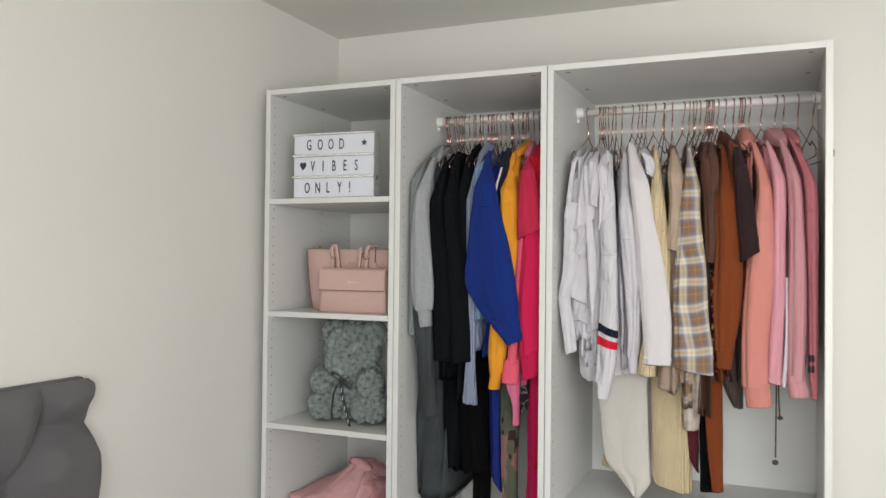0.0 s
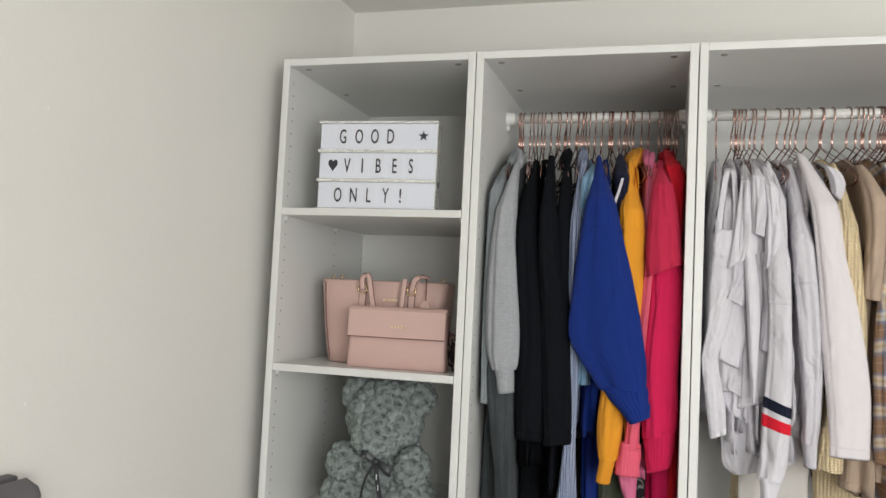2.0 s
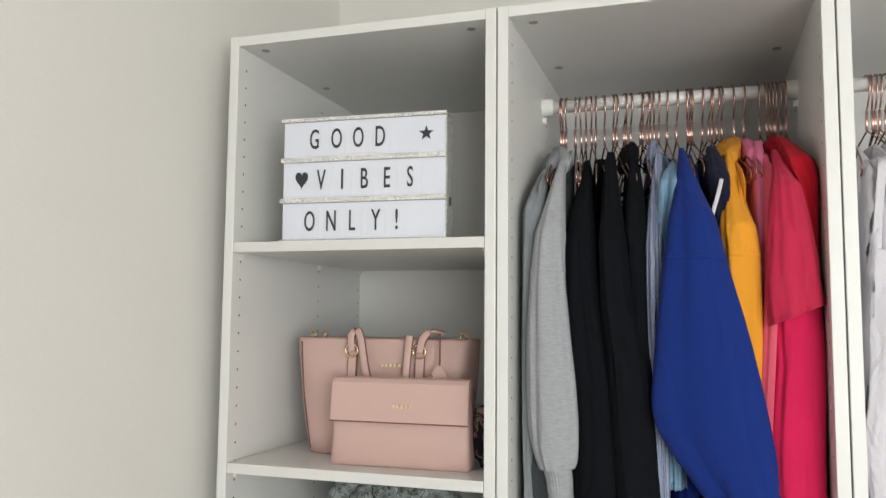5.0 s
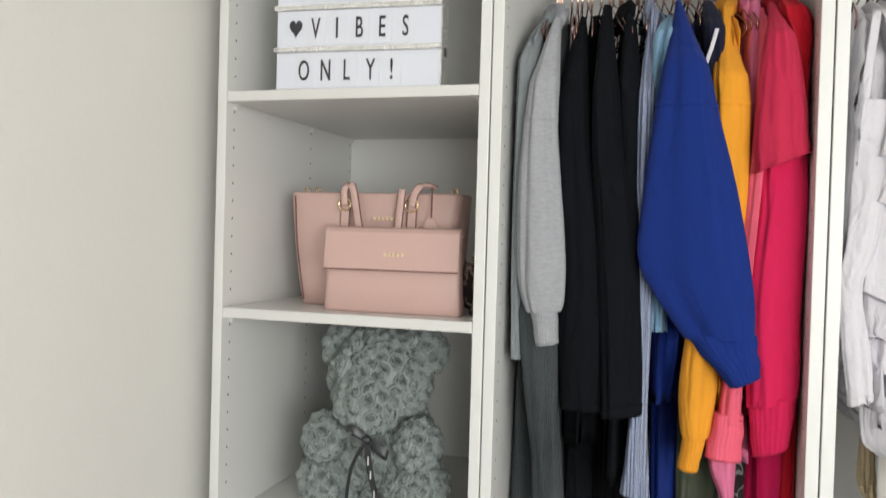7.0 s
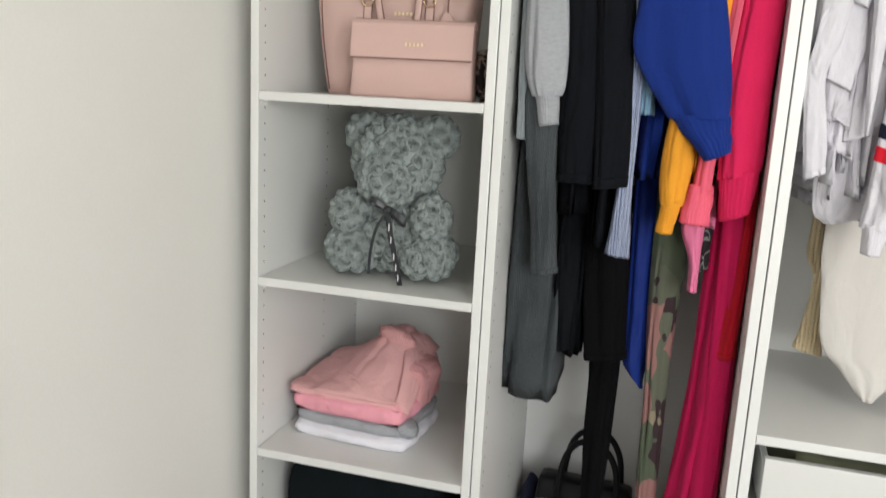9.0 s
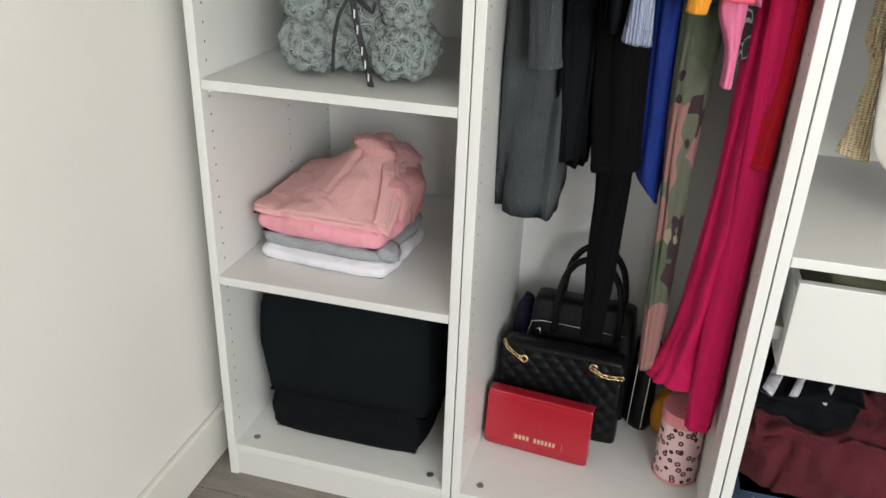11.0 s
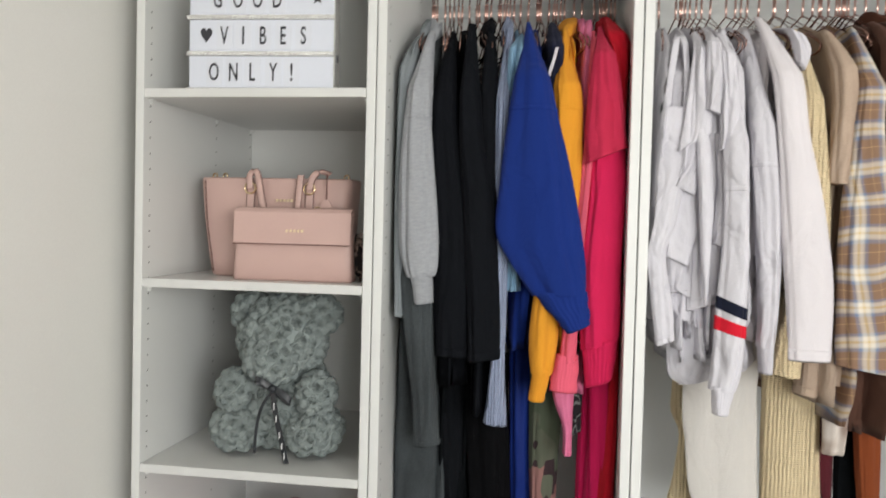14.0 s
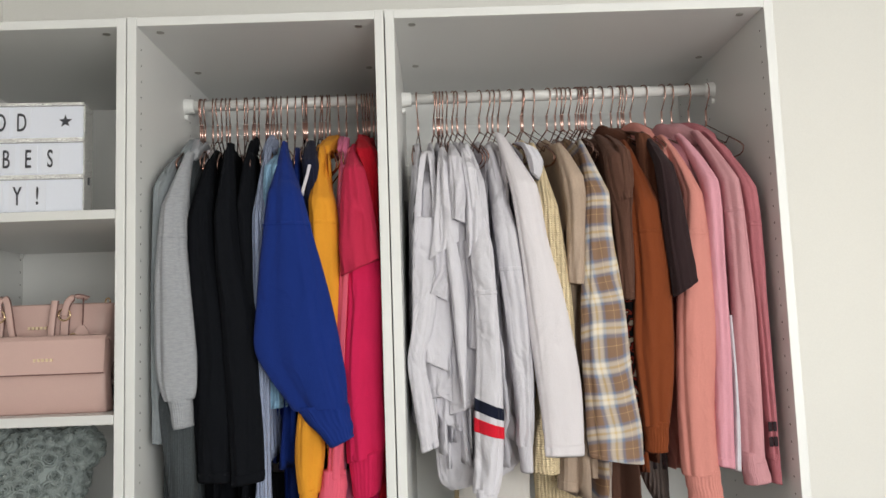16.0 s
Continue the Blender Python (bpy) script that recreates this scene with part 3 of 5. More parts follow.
HOOKS_3 = (1.054, 1.091, 1.098, 1.105, 1.112, 1.120, 1.134, 1.142, 1.164, 1.194, 1.214, 1.225, 1.239, 1.263, 1.290, 1.294, 1.317, 1.350, 1.368, 1.379, 1.386, 1.398, 1.415, 1.420, 1.426, 1.432, 1.438, 1.450, 1.470, 1.494, 1.512, 1.518, 1.523, 1.538, 1.570, 1.611, 1.632, 1.671, 1.713)
rng = random.Random(4)
first = make_hanger()
first.matrix_basis = pose(HOOKS_2[0], RAIL_Y, RAIL_Z + 0.0005, 0, 0, 3)
for x in HOOKS_2[1:] + HOOKS_3:
    yaw = math.degrees(hang_yaw(x)) * 1.5 + rng.uniform(-5, 9)
    if x in (.666, .682, .711, .723, 1.194, 1.263, 1.350):
        yaw = 24
    if x == 1.713:
        yaw = 14
    if 0.92 < x < 1.0 or x < 0.58:
        yaw = rng.uniform(0, 5)
    copy_thing(first, pose(1.088 + (x - 1.088) * 1.0165, RAIL_Y, RAIL_Z + 0.0005, rng.uniform(-2, 2), rng.uniform(-2, 2), yaw))


# ---- hanging clothes ----
def hood_roll(x, size, seed):
    """A soft hood folded down behind the neck, creased along its length."""
    def at(v):
        s_ = max(0.08, math.sin(math.pi * min(1.0, 0.10 + 0.86 * v))) ** 0.6
        c = Vector((x - 0.004 - (0.065 + 0.20 * v) * math.tan(hang_yaw(x)) + 0.007 * math.sin(4 * v + seed), 0.150 + 0.20 * v, 1.767 + 0.052 * math.sin(math.pi * (0.12 + 0.55 * v)) - 0.012))
        return c, Vector((0.020 * size * s_, 0, 0.003)), Vector((0, 0.006, 0.030 * s_))
    return loft(bmesh.new(), at, 30, 40, 0.38, seed, 1.5, 1.6, False)


def garment(name, label, cloth_mat, x=None, hem=None, sleeve=None, sy=0.05, sd=0.026, cuff=None, hood=0.0, fold=0.22, seed=0.0, t=0.011, half=0.21, top=1.796, sleeve_mat=None, flare=1.0, y=0.295, drift=0.0, cat="clothing", neck=0.095, freq=2.0, body_fold=0.4):
    g = thing(name, label, cat, "clothes hanging on the rails")
    if sleeve:
        sleeve = [(p[0], p[1] + 0.005, p[2], p[3] + 0.005) for p in sleeve]
    if cuff:
        cuff = [(p[0], p[1] + 0.005, p[2], p[3] + 0.005) for p in cuff]
    if x is not None and hem is not None:
        part("body", torso(x, hem, t, half, y, top, flare, body_fold, seed, drift, neck), cloth_mat, g, smooth=True)
    if sleeve and cuff:
        p = cuff[0]
        w = (p[2] - p[0]) * 0.01
        sleeve = sleeve + [(p[0] + w, p[1] - 0.007, p[2] - w, p[3] - 0.007)]
    if sleeve:
        arm = part("sleeve", drape(sleeve, sy, sd, fold, seed, 56, 52, True, 0.085 if sleeve[0][1] > 1.7 else 0.0, freq, not cuff), sleeve_mat or cloth_mat, g, smooth=True)
    if cuff:
        part("cuff", drape(cuff, sy, sd * 0.9, 0.08, seed + 3, 10, 132, False, rib=0.03), sleeve_mat or cloth_mat, arm, "ribbed cuff", smooth=True)
        if sleeve[0][1] > 1.7:
            part("shoulder_seam", drape(sleeve, sy, sd, fold, seed, 4, 52, True, 0.085, freq, False, (0.262, 0.272), 1.022), sleeve_mat or cloth_mat, arm, smooth=True)
    elif sleeve:
        part("hem", drape(sleeve, sy, sd, fold, seed, 5, 52, True, 0.085 if sleeve[0][1] > 1.7 else 0.0, freq, False, (0.955, 0.995), 1.025), sleeve_mat or cloth_mat, arm, smooth=True)
    if hood:
        part("hood", hood_roll(x, hood, seed), cloth_mat, g, smooth=True)
    return g


# the narrow frame: greys, blacks, blues, yellow, pinks, reds
garment("hoodie", "pale blue-grey jersey hoodie hanging at the end", C_GREY2, 0.560, 1.15, [(.539, 1.75, .572, 1.749), (.531, 1.675, .563, 1.674), (.528, 1.515, .555, 1.514), (.529, 1.334, .554, 1.334), (.533, 1.245, .554, 1.244), (.534, 1.189, .551, 1.187)], 0.065, 0.022, seed=1, hood=0.8)
garment("sweatshirt", "light grey marl hooded sweatshirt with ribbed cuff", C_MARL, 0.585, 1.18,
        [(.573, 1.755, .603, 1.752), (.56, 1.67, .605, 1.669), (.549, 1.569, .607, 1.568), (.541, 1.457, .615, 1.455), (.542, 1.356, .622, 1.355), (.547, 1.312, .621, 1.3), (.560, 1.272, .616, 1.274)], 0.042, 0.03,
        [(.567, 1.278, .612, 1.280), (.572, 1.245, .612, 1.248), (.578, 1.215, .614, 1.221)], hood=1.0, seed=2)
garment("knit_dress", "long charcoal ribbed knit dress with wide sleeve", C_KNITGREY, 0.575, 0.652, [(.545, 1.30, .609, 1.30), (.542, 1.254, .609, 1.263), (.557, 1.134, .614, 1.138), (.571, 1.026, .623, 1.032), (.578, .927, .633, .936)], 0.06, 0.022, seed=3, t=0.044, half=0.19, fold=0.2, body_fold=0.14)
garment("undershirt", "white cotton undershirt showing below a grey knit", C_WHITE, 0.602, 0.628, seed=4, t=0.014, half=0.13, body_fold=0.1)
garment("long_sleeve_shirt", "black cotton shirt with loose sleeve", C_SOFTBLACK, 0.628, 1.05, [(.606, 1.735, .650, 1.745), (.597, 1.57, .654, 1.569), (.604, 1.4, .675, 1.399), (.611, 1.266, .685, 1.265), (.618, 1.113, .685, 1.113)], 0.06, 0.028, seed=5, t=0.016)
garment("black_jumper", "washed black jumper with long sleeve", C_SOFTBLACK, 0.668, 1.05, [(.655, 1.770, .690, 1.770), (.657, 1.568, .705, 1.567), (.668, 1.399, .731, 1.421), (.676, 1.266, .744, 1.287), (.683, 1.105, .748, 1.115)], 0.05, 0.028, seed=6, t=0.016)
garment("black_hoodie", "ink black hoodie beside a blue knit", C_SOFTBLACK, 0.708, 1.00, [(.691, 1.766, .731, 1.74), (.696, 1.593, .732, 1.592), (.702, 1.456, .741, 1.432), (.706, 1.264, .742, 1.264), (.710, 1.131, .748, 1.136)], 0.066, 0.026, seed=7, t=0.014, hood=0.7)
garment("black_dress", "plain black cotton dress beneath a jumper", C_BLACK, 0.648, 0.745, seed=8, t=0.028, half=0.16)
garment("black_trousers", "black trousers with straight legs", C_INK, None, None, [(.660, 1.30, .735, 1.30), (.668, 1.134, .741, 1.141), (.674, .93, .76, .94), (.688, .741, .773, .754)], 0.15, 0.03, seed=9)
garment("black_leggings", "long black leggings reaching down to the handbags", C_INK, None, None, [(.689, 1.10, .760, 1.10), (.692, .942, .758, .947), (.696, .722, .760, .729), (.700, .52, .757, .529), (.705, .36, .748, .37)], 0.21, 0.022, seed=10)
garment("slim_trousers", "slim washed black trousers", C_BLACK2, None, None, [(.605, 1.25, .662, 1.25), (.608, 1.106, .658, 1.111), (.619, .898, .665, .904), (.631, .747, .660, .758)], 0.16, 0.02, seed=11)
garment("knit_jumper", "dusty blue knitted jumper with flared ribbed cuff", C_BLUEKNIT, 0.748, 1.15, [(.735, 1.765, .765, 1.765), (.727, 1.636, .755, 1.636), (.727, 1.511, .752, 1.488), (.731, 1.331, .759, 1.331), (.730, 1.176, .757, 1.176), (.727, 1.1, .756, 1.099), (.716, .985, .764, .978)], 0.062, 0.022, seed=12, hood=0.6)
garment("blue_shirt", "light blue cotton shirt", C_LIGHTBLUE, 0.768, 1.25, [(.757, 1.755, .80, 1.761), (.747, 1.695, .79, 1.694), (.748, 1.512, .786, 1.511), (.752, 1.353, .783, 1.353), (.756, 1.246, .778, 1.246)], 0.078, 0.024, seed=13, fold=0.4)
garment("blue_sweatshirt", "royal blue sweatshirt with full batwing sleeve", C_ROYAL, 0.806, 1.13,
        [(.776, 1.765, .800, 1.765), (.766, 1.685, .824, 1.684), (.754, 1.585, .849, 1.583), (.742, 1.463, .876, 1.478), (.734, 1.365, .901, 1.335), (.764, 1.308, .91, 1.286), (.803, 1.253, .913, 1.252)], 0.028, 0.030,
        [(.809, 1.250, .912, 1.254), (.842, 1.212, .916, 1.222), (.877, 1.173, .92, 1.192)], seed=14, fold=0.14, t=0.02, drift=-0.03)
nj = garment("navy_jacket", "navy cotton jacket with a white trim", C_NAVY, 0.838, 1.05, [(.816, 1.780, .852, 1.778), (.825, 1.672, .858, 1.671), (.826, 1.50, .860, 1.50), (.815, 1.2, .850, 1.2)], 0.085, 0.022, seed=15)
part("trim", ribbon([(.842, .054, 1.725), (.836, .052, 1.700), (.828, .051, 1.672), (.822, .052, 1.640)], .006, .003, (1, 0, .2)), C_WHITE, nj, "white trim", smooth=True)
garment("blue_dress", "royal blue satin dress with pointed hem", C_ROYAL2, None, None, [(.752, 1.2, .815, 1.2), (.757, 1.022, .812, 1.027), (.762, .832, .812, .838), (.766, .734, .813, .716), (.797, .698, .813, .678)], 0.2, 0.03, seed=16)
garment("camouflage_trousers", "camouflage print trousers in olive, brown and pink", C_CAMO, None, None, [(.800, 1.15, .878, 1.15), (.802, 1.008, .873, 1.016), (.808, .846, .866, .853), (.815, .677, .862, .685), (.820, .5, .864, .5), (.827, .344, .859, .35)], 0.175, 0.026, seed=17)
garment("mustard_hoodie", "mustard yellow hoodie with ribbed cuff", C_MUSTARD, 0.874, 1.12,
        [(.846, 1.762, .874, 1.762), (.836, 1.668, .888, 1.667), (.836, 1.588, .895, 1.587), (.832, 1.397, .891, 1.396), (.809, 1.242, .862, 1.241), (.802, 1.154, .858, 1.153), (.808, 1.093, .852, 1.092)], 0.060, 0.028,
        [(.813, 1.096, .848, 1.096), (.809, 1.065, .842, 1.064), (.805, 1.036, .836, 1.034)], hood=1.25, seed=18)
garment("orchid_top", "orchid pink cotton top with trailing tie", C_ORCHID, 0.902, 1.05, [(.892, 1.785, .925, 1.785), (.889, 1.673, .912, 1.672), (.880, 1.397, .903, 1.397), (.862, 1.127, .896, 1.127), (.852, 1.047, .893, 1.047), (.872, 0.98, .892, .978), (.874, .925, .892, .922)], 0.092, 0.022, seed=19, hood=0.6)
garment("coral_sweatshirt", "coral pink sweatshirt with ribbed cuff", C_CORAL, 0.916, 1.12, [(.905, 1.755, .929, 1.755), (.90, 1.587, .924, 1.587), (.882, 1.329, .908, 1.329), (.863, 1.131, .897, 1.131)], 0.062, 0.024,
        [(.857, 1.128, .90, 1.126), (.850, 1.09, .90, 1.088), (.846, 1.057, .899, 1.053)], seed=20)
garment("raspberry_tee", "raspberry red jersey t-shirt with short flared sleeve", C_CRIMSON, 0.935, 1.15, [(.916, 1.757, .942, 1.757), (.905, 1.65, .962, 1.649), (.900, 1.572, .976, 1.575), (.903, 1.496, .979, 1.528)], 0.038, 0.024, seed=21, fold=0.3)
garment("hot_pink_hoodie", "hot pink hoodie with gathered cuffs", C_HOT, 0.950, 1.08, [(.912, 1.56, .977, 1.56), (.908, 1.45, .977, 1.45), (.901, 1.285, .976, 1.284), (.904, 1.153, .975, 1.174)], 0.06, 0.028,
        [(.907, 1.150, .974, 1.165), (.910, 1.105, .970, 1.122), (.913, 1.065, .963, 1.084)], seed=22, fold=0.3)
garment("red_hoodie", "bright red hoodie pressed against the side panel", C_RED, 0.962, 1.15, [(.925, 1.785, .958, 1.785), (.935, 1.731, .979, 1.731), (.952, 1.68, .979, 1.679), (.958, 1.619, .978, 1.619), (.955, 1.45, .978, 1.45)], 0.075, 0.03, seed=23, fold=0.4, hood=1.0)
garment("cerise_skirt", "long pleated cerise skirt reaching the wardrobe floor", C_WINE, None, None, [(.910, 1.15, .975, 1.15), (.907, .99, .972, .99), (.90, .75, .974, .76), (.888, .55, .978, .56), (.868, .42, .979, .43), (.845, .335, .979, .345)], 0.16, 0.055, seed=24, fold=0.34)
garment("cerise_dress", "narrow cerise dress hanging behind a pink tin", C_WINE, None, None, [(.925, 1.10, .975, 1.10), (.93, .8, .978, .8), (.925, .45, .978, .45), (.924, .272, .972, .277)], 0.105, 0.022, seed=25, fold=0.3)
garment("red_trousers", "bright red straight-leg trousers", C_RED, None, None, [(.955, 1.2, .980, 1.2), (.956, 1.065, .980, 1.074), (.952, .946, .980, .95), (.942, .796, .978, .802)], 0.10, 0.025, seed=26)
garment("leaf_print_top", "dark top with grey leaf print", C_FLORAL, None, None, [(.885, 1.2, .915, 1.2), (.88, 1.05, .915, 1.05), (.882, .95, .912, .96)], 0.15, 0.03, seed=27)

# the wide frame: whites, creams, browns, pinks
vt = garment("vest_top", "white cotton vest top with thin straps", C_WHITE, 1.052, 1.20, [(1.046, 1.610, 1.088, 1.606), (1.040, 1.53, 1.096, 1.53), (1.034, 1.40, 1.078, 1.40), (1.025, 1.323, 1.060, 1.327), (1.034, 1.24, 1.072, 1.24), (1.046, 1.151, 1.080, 1.165)], 0.062, 0.012, seed=31, fold=0.35, t=0.020, half=0.20)
part("strap", ribbon([(1.050, 0.058, 1.590), (1.056, 0.062, 1.66), (1.066, 0.075, 1.735), (1.072, 0.110, 1.757)], 0.012, 0.003, (1, 0, 0)), C_WHITE, vt, smooth=True)
part("strap", ribbon([(1.085, 0.058, 1.588), (1.087, 0.062, 1.66), (1.082, 0.075, 1.735), (1.076, 0.110, 1.757)], 0.011, 0.003, (1, 0.3, 0)), C_WHITE, vt, smooth=True)
garment("white_tee", "soft white t-shirt squeezed behind a vest top", C_WHITE2, 1.088, 1.15, [(1.058, 1.745, 1.096, 1.745), (1.050, 1.60, 1.110, 1.60), (1.046, 1.45, 1.120, 1.45), (1.050, 1.25, 1.118, 1.26)], 0.086, 0.014, seed=71, fold=0.5, freq=1.8, t=0.014)
garment("white_tee", "thin white t-shirt among crumpled white tops", C_WHITE, 1.136, 1.13, [(1.112, 1.745, 1.152, 1.745), (1.108, 1.60, 1.166, 1.60), (1.106, 1.45, 1.170, 1.45), (1.106, 1.22, 1.166, 1.24)], 0.080, 0.014, seed=72, fold=0.5, freq=1.8, t=0.014)
garment("white_tee", "white cotton t-shirt with crumpled sleeve", C_WHITE, 1.104, 1.12, [(1.098, 1.752, 1.122, 1.748), (1.092, 1.676, 1.126, 1.676), (1.082, 1.59, 1.132, 1.605), (1.069, 1.520, 1.130, 1.556)], 0.052, 0.018, seed=32, fold=0.62, freq=1.6, t=0.007)
garment("white_tee", "white t-shirt with a short narrow sleeve", C_WHITE2, 1.128, 1.15, [(1.117, 1.752, 1.142, 1.748), (1.118, 1.66, 1.148, 1.655), (1.119, 1.600, 1.147, 1.590)], 0.038, 0.014, seed=54, fold=0.62, freq=1.5, t=0.007)
garment("white_tee", "white t-shirt with a drooping short sleeve", C_WHITE, 1.148, 1.15, [(1.140, 1.748, 1.164, 1.744), (1.146, 1.66, 1.178, 1.65), (1.147, 1.57, 1.178, 1.58), (1.145, 1.520, 1.167, 1.542)], 0.044, 0.016, seed=55, fold=0.62, freq=1.6, t=0.007)
garment("white_tee", "thin white t-shirt with a loose straight sleeve", C_WHITE2, 1.164, 1.15, [(1.158, 1.745, 1.180, 1.742), (1.163, 1.62, 1.190, 1.61), (1.164, 1.54, 1.190, 1.53), (1.161, 1.476, 1.184, 1.470)], 0.052, 0.016, seed=56, fold=0.62, freq=1.6, t=0.007)
garment("white_shirt", "white cotton shirt with a soft cuff", C_WHITE2, 1.152, 1.20, [(1.140, 1.56, 1.168, 1.56), (1.146, 1.45, 1.166, 1.45), (1.141, 1.352, 1.161, 1.344)], 0.062, 0.016, seed=57, fold=0.4, freq=1.6, t=0.007)
fr = garment("ruffled_blouse", "white ruffled cotton blouse with layered frills", C_WHITE2, 1.112, 1.17, [(1.086, 1.61, 1.124, 1.61), (1.074, 1.51, 1.116, 1.50), (1.064, 1.462, 1.107, 1.440)], 0.064, 0.020, seed=33, fold=0.5, freq=1.8, t=0.007)
for k, st in enumerate(([(1.064, 1.50, 1.118, 1.50), (1.056, 1.40, 1.118, 1.39), (1.054, 1.332, 1.104, 1.308)],
                        [(1.068, 1.37, 1.124, 1.37), (1.061, 1.31, 1.122, 1.29), (1.060, 1.276, 1.118, 1.242)],
                        [(1.074, 1.29, 1.128, 1.29), (1.080, 1.23, 1.130, 1.215), (1.084, 1.212, 1.129, 1.190)])):
    part("frill", drape(st, 0.078 + 0.010 * k, 0.016, 0.5, 70 + k, 26, 64, True, 0.0, 2.2), C_WHITE2 if k % 2 else C_WHITE, fr, smooth=True)
garment("pointed_shirt", "white shirt with a long pointed shirt tail", C_WHITE, 1.120, 1.20, [(1.104, 1.57, 1.126, 1.56), (1.108, 1.50, 1.135, 1.49), (1.114, 1.42, 1.140, 1.41), (1.120, 1.33, 1.138, 1.325), (1.1265, 1.25, 1.134, 1.247), (1.129, 1.233, 1.1315, 1.231)], 0.046, 0.010, seed=34, fold=0.2, freq=1.5, t=0.007)
garment("white_tee", "plain white t-shirt with a soft wavy hem", C_WHITE2, 1.150, 1.12, [(1.075, 1.44, 1.20, 1.44), (1.070, 1.30, 1.225, 1.30), (1.081, 1.182, 1.238, 1.18), (1.090, 1.10, 1.240, 1.125), (1.105, 1.070, 1.22, 1.102)], 0.125, 0.026, seed=35, fold=0.5, freq=2.2)
sw = garment("striped_sweatshirt", "white sweatshirt with navy and red sleeve stripes", C_WHITE, 1.162, 1.08, [(1.144, 1.75, 1.178, 1.75), (1.151, 1.556, 1.196, 1.555), (1.158, 1.392, 1.203, 1.391), (1.15, 1.262, 1.204, 1.239), (1.144, 1.133, 1.199, 1.127), (1.141, 1.085, 1.191, 1.082)], 0.038, 0.024,
             [(1.144, 1.087, 1.189, 1.085), (1.147, 1.06, 1.182, 1.058), (1.148, 1.035, 1.177, 1.032)], seed=36, fold=0.2)
SW_SLEEVE = [(1.144, 1.75, 1.178, 1.75), (1.151, 1.556, 1.196, 1.555), (1.158, 1.392, 1.203, 1.391), (1.15, 1.262, 1.204, 1.239), (1.144, 1.133, 1.199, 1.127), (1.141, 1.085, 1.191, 1.082), (1.1445, 1.080, 1.1885, 1.078)]
SW_SLEEVE = [(p[0], p[1] + 0.005, p[2], p[3] + 0.005) for p in SW_SLEEVE]
for v0, v1, m in ((.5085, .5365, cloth("navy_stripe_band", srgb(30, 34, 52))), (.5525, .5825, cloth("red_stripe_band", srgb(224, 36, 56)))):
    part("stripe", drape(SW_SLEEVE, 0.038, 0.024, 0.2, 36, 12, 52, True, 0.085, 2.0, False, (v0, v1), 1.05), m, sw, smooth=True)
garment("pale_sweatshirt", "pale grey-white sweatshirt with ribbed cuff", C_WHITE2, 1.205, 1.12, [(1.19, 1.750, 1.230, 1.750), (1.203, 1.558, 1.252, 1.557), (1.217, 1.391, 1.267, 1.391), (1.228, 1.237, 1.265, 1.237), (1.227, 1.167, 1.261, 1.166)], 0.06, 0.026,
        [(1.229, 1.17, 1.259, 1.17), (1.232, 1.14, 1.258, 1.14), (1.234, 1.111, 1.258, 1.111)], seed=37, fold=0.17)
garment("white_blouse", "white blouse with a wide straight sleeve", C_OFFW, 1.232, 1.17, [(1.21, 1.775, 1.252, 1.770), (1.236, 1.655, 1.289, 1.654), (1.25, 1.544, 1.307, 1.543), (1.261, 1.412, 1.338, 1.411), (1.27, 1.282, 1.354, 1.281), (1.279, 1.14, 1.354, 1.139)], 0.042, 0.017, seed=38, fold=0.10)
garment("cap_sleeve_top", "white top with a small cap sleeve", C_WHITE2, 1.268, 1.25, [(1.255, 1.762, 1.290, 1.745), (1.272, 1.725, 1.305, 1.708), (1.278, 1.690, 1.296, 1.675)], 0.062, 0.02, seed=39)
garment("chunky_cardigan", "cream chunky cable knit cardigan", C_CREAM, 1.300, 1.10, [(1.285, 1.755, 1.318, 1.75), (1.289, 1.635, 1.329, 1.634), (1.29, 1.501, 1.346, 1.478), (1.296, 1.39, 1.351, 1.345), (1.289, 1.28, 1.337, 1.236), (1.265, 1.172, 1.316, 1.171), (1.258, 1.109, 1.307, 1.104)], 0.062, 0.026, seed=40, fold=0.12)
garment("knit_dress", "long cream chunky knit dress touching the drawer top", C_CREAM, None, None, [(1.258, 1.40, 1.370, 1.40), (1.262, 1.27, 1.380, 1.275), (1.272, 1.09, 1.388, 1.08), (1.276, .942, 1.392, .94), (1.281, .79, 1.400, .775), (1.290, .765, 1.396, .748)], 0.205, 0.04, seed=41, fold=0.12)
garment("beige_tee", "beige t-shirt with a rolled short sleeve", C_BEIGE, 1.352, 1.06, [(1.333, 1.748, 1.374, 1.748), (1.346, 1.61, 1.388, 1.609), (1.341, 1.521, 1.385, 1.52), (1.342, 1.468, 1.374, 1.463)], 0.052, 0.026, seed=42, fold=0.3)
garment("beige_dress", "long plain beige jersey dress", C_BEIGE, None, None, [(1.335, 1.55, 1.388, 1.55), (1.331, 1.458, 1.385, 1.458), (1.321, 1.278, 1.374, 1.278), (1.311, 1.067, 1.364, 1.06)], 0.11, 0.03, seed=43)
garment("checked_shirt", "brown, cream and blue checked flannel shirt", C_PLAID, 1.398, 1.02, [(1.386, 1.752, 1.411, 1.75), (1.381, 1.652, 1.428, 1.651), (1.373, 1.553, 1.431, 1.557), (1.36, 1.41, 1.446, 1.42), (1.36, 1.28, 1.457, 1.279), (1.358, 1.184, 1.464, 1.183), (1.364, 1.136, 1.466, 1.119)], 0.042, 0.026, seed=44, fold=0.14)
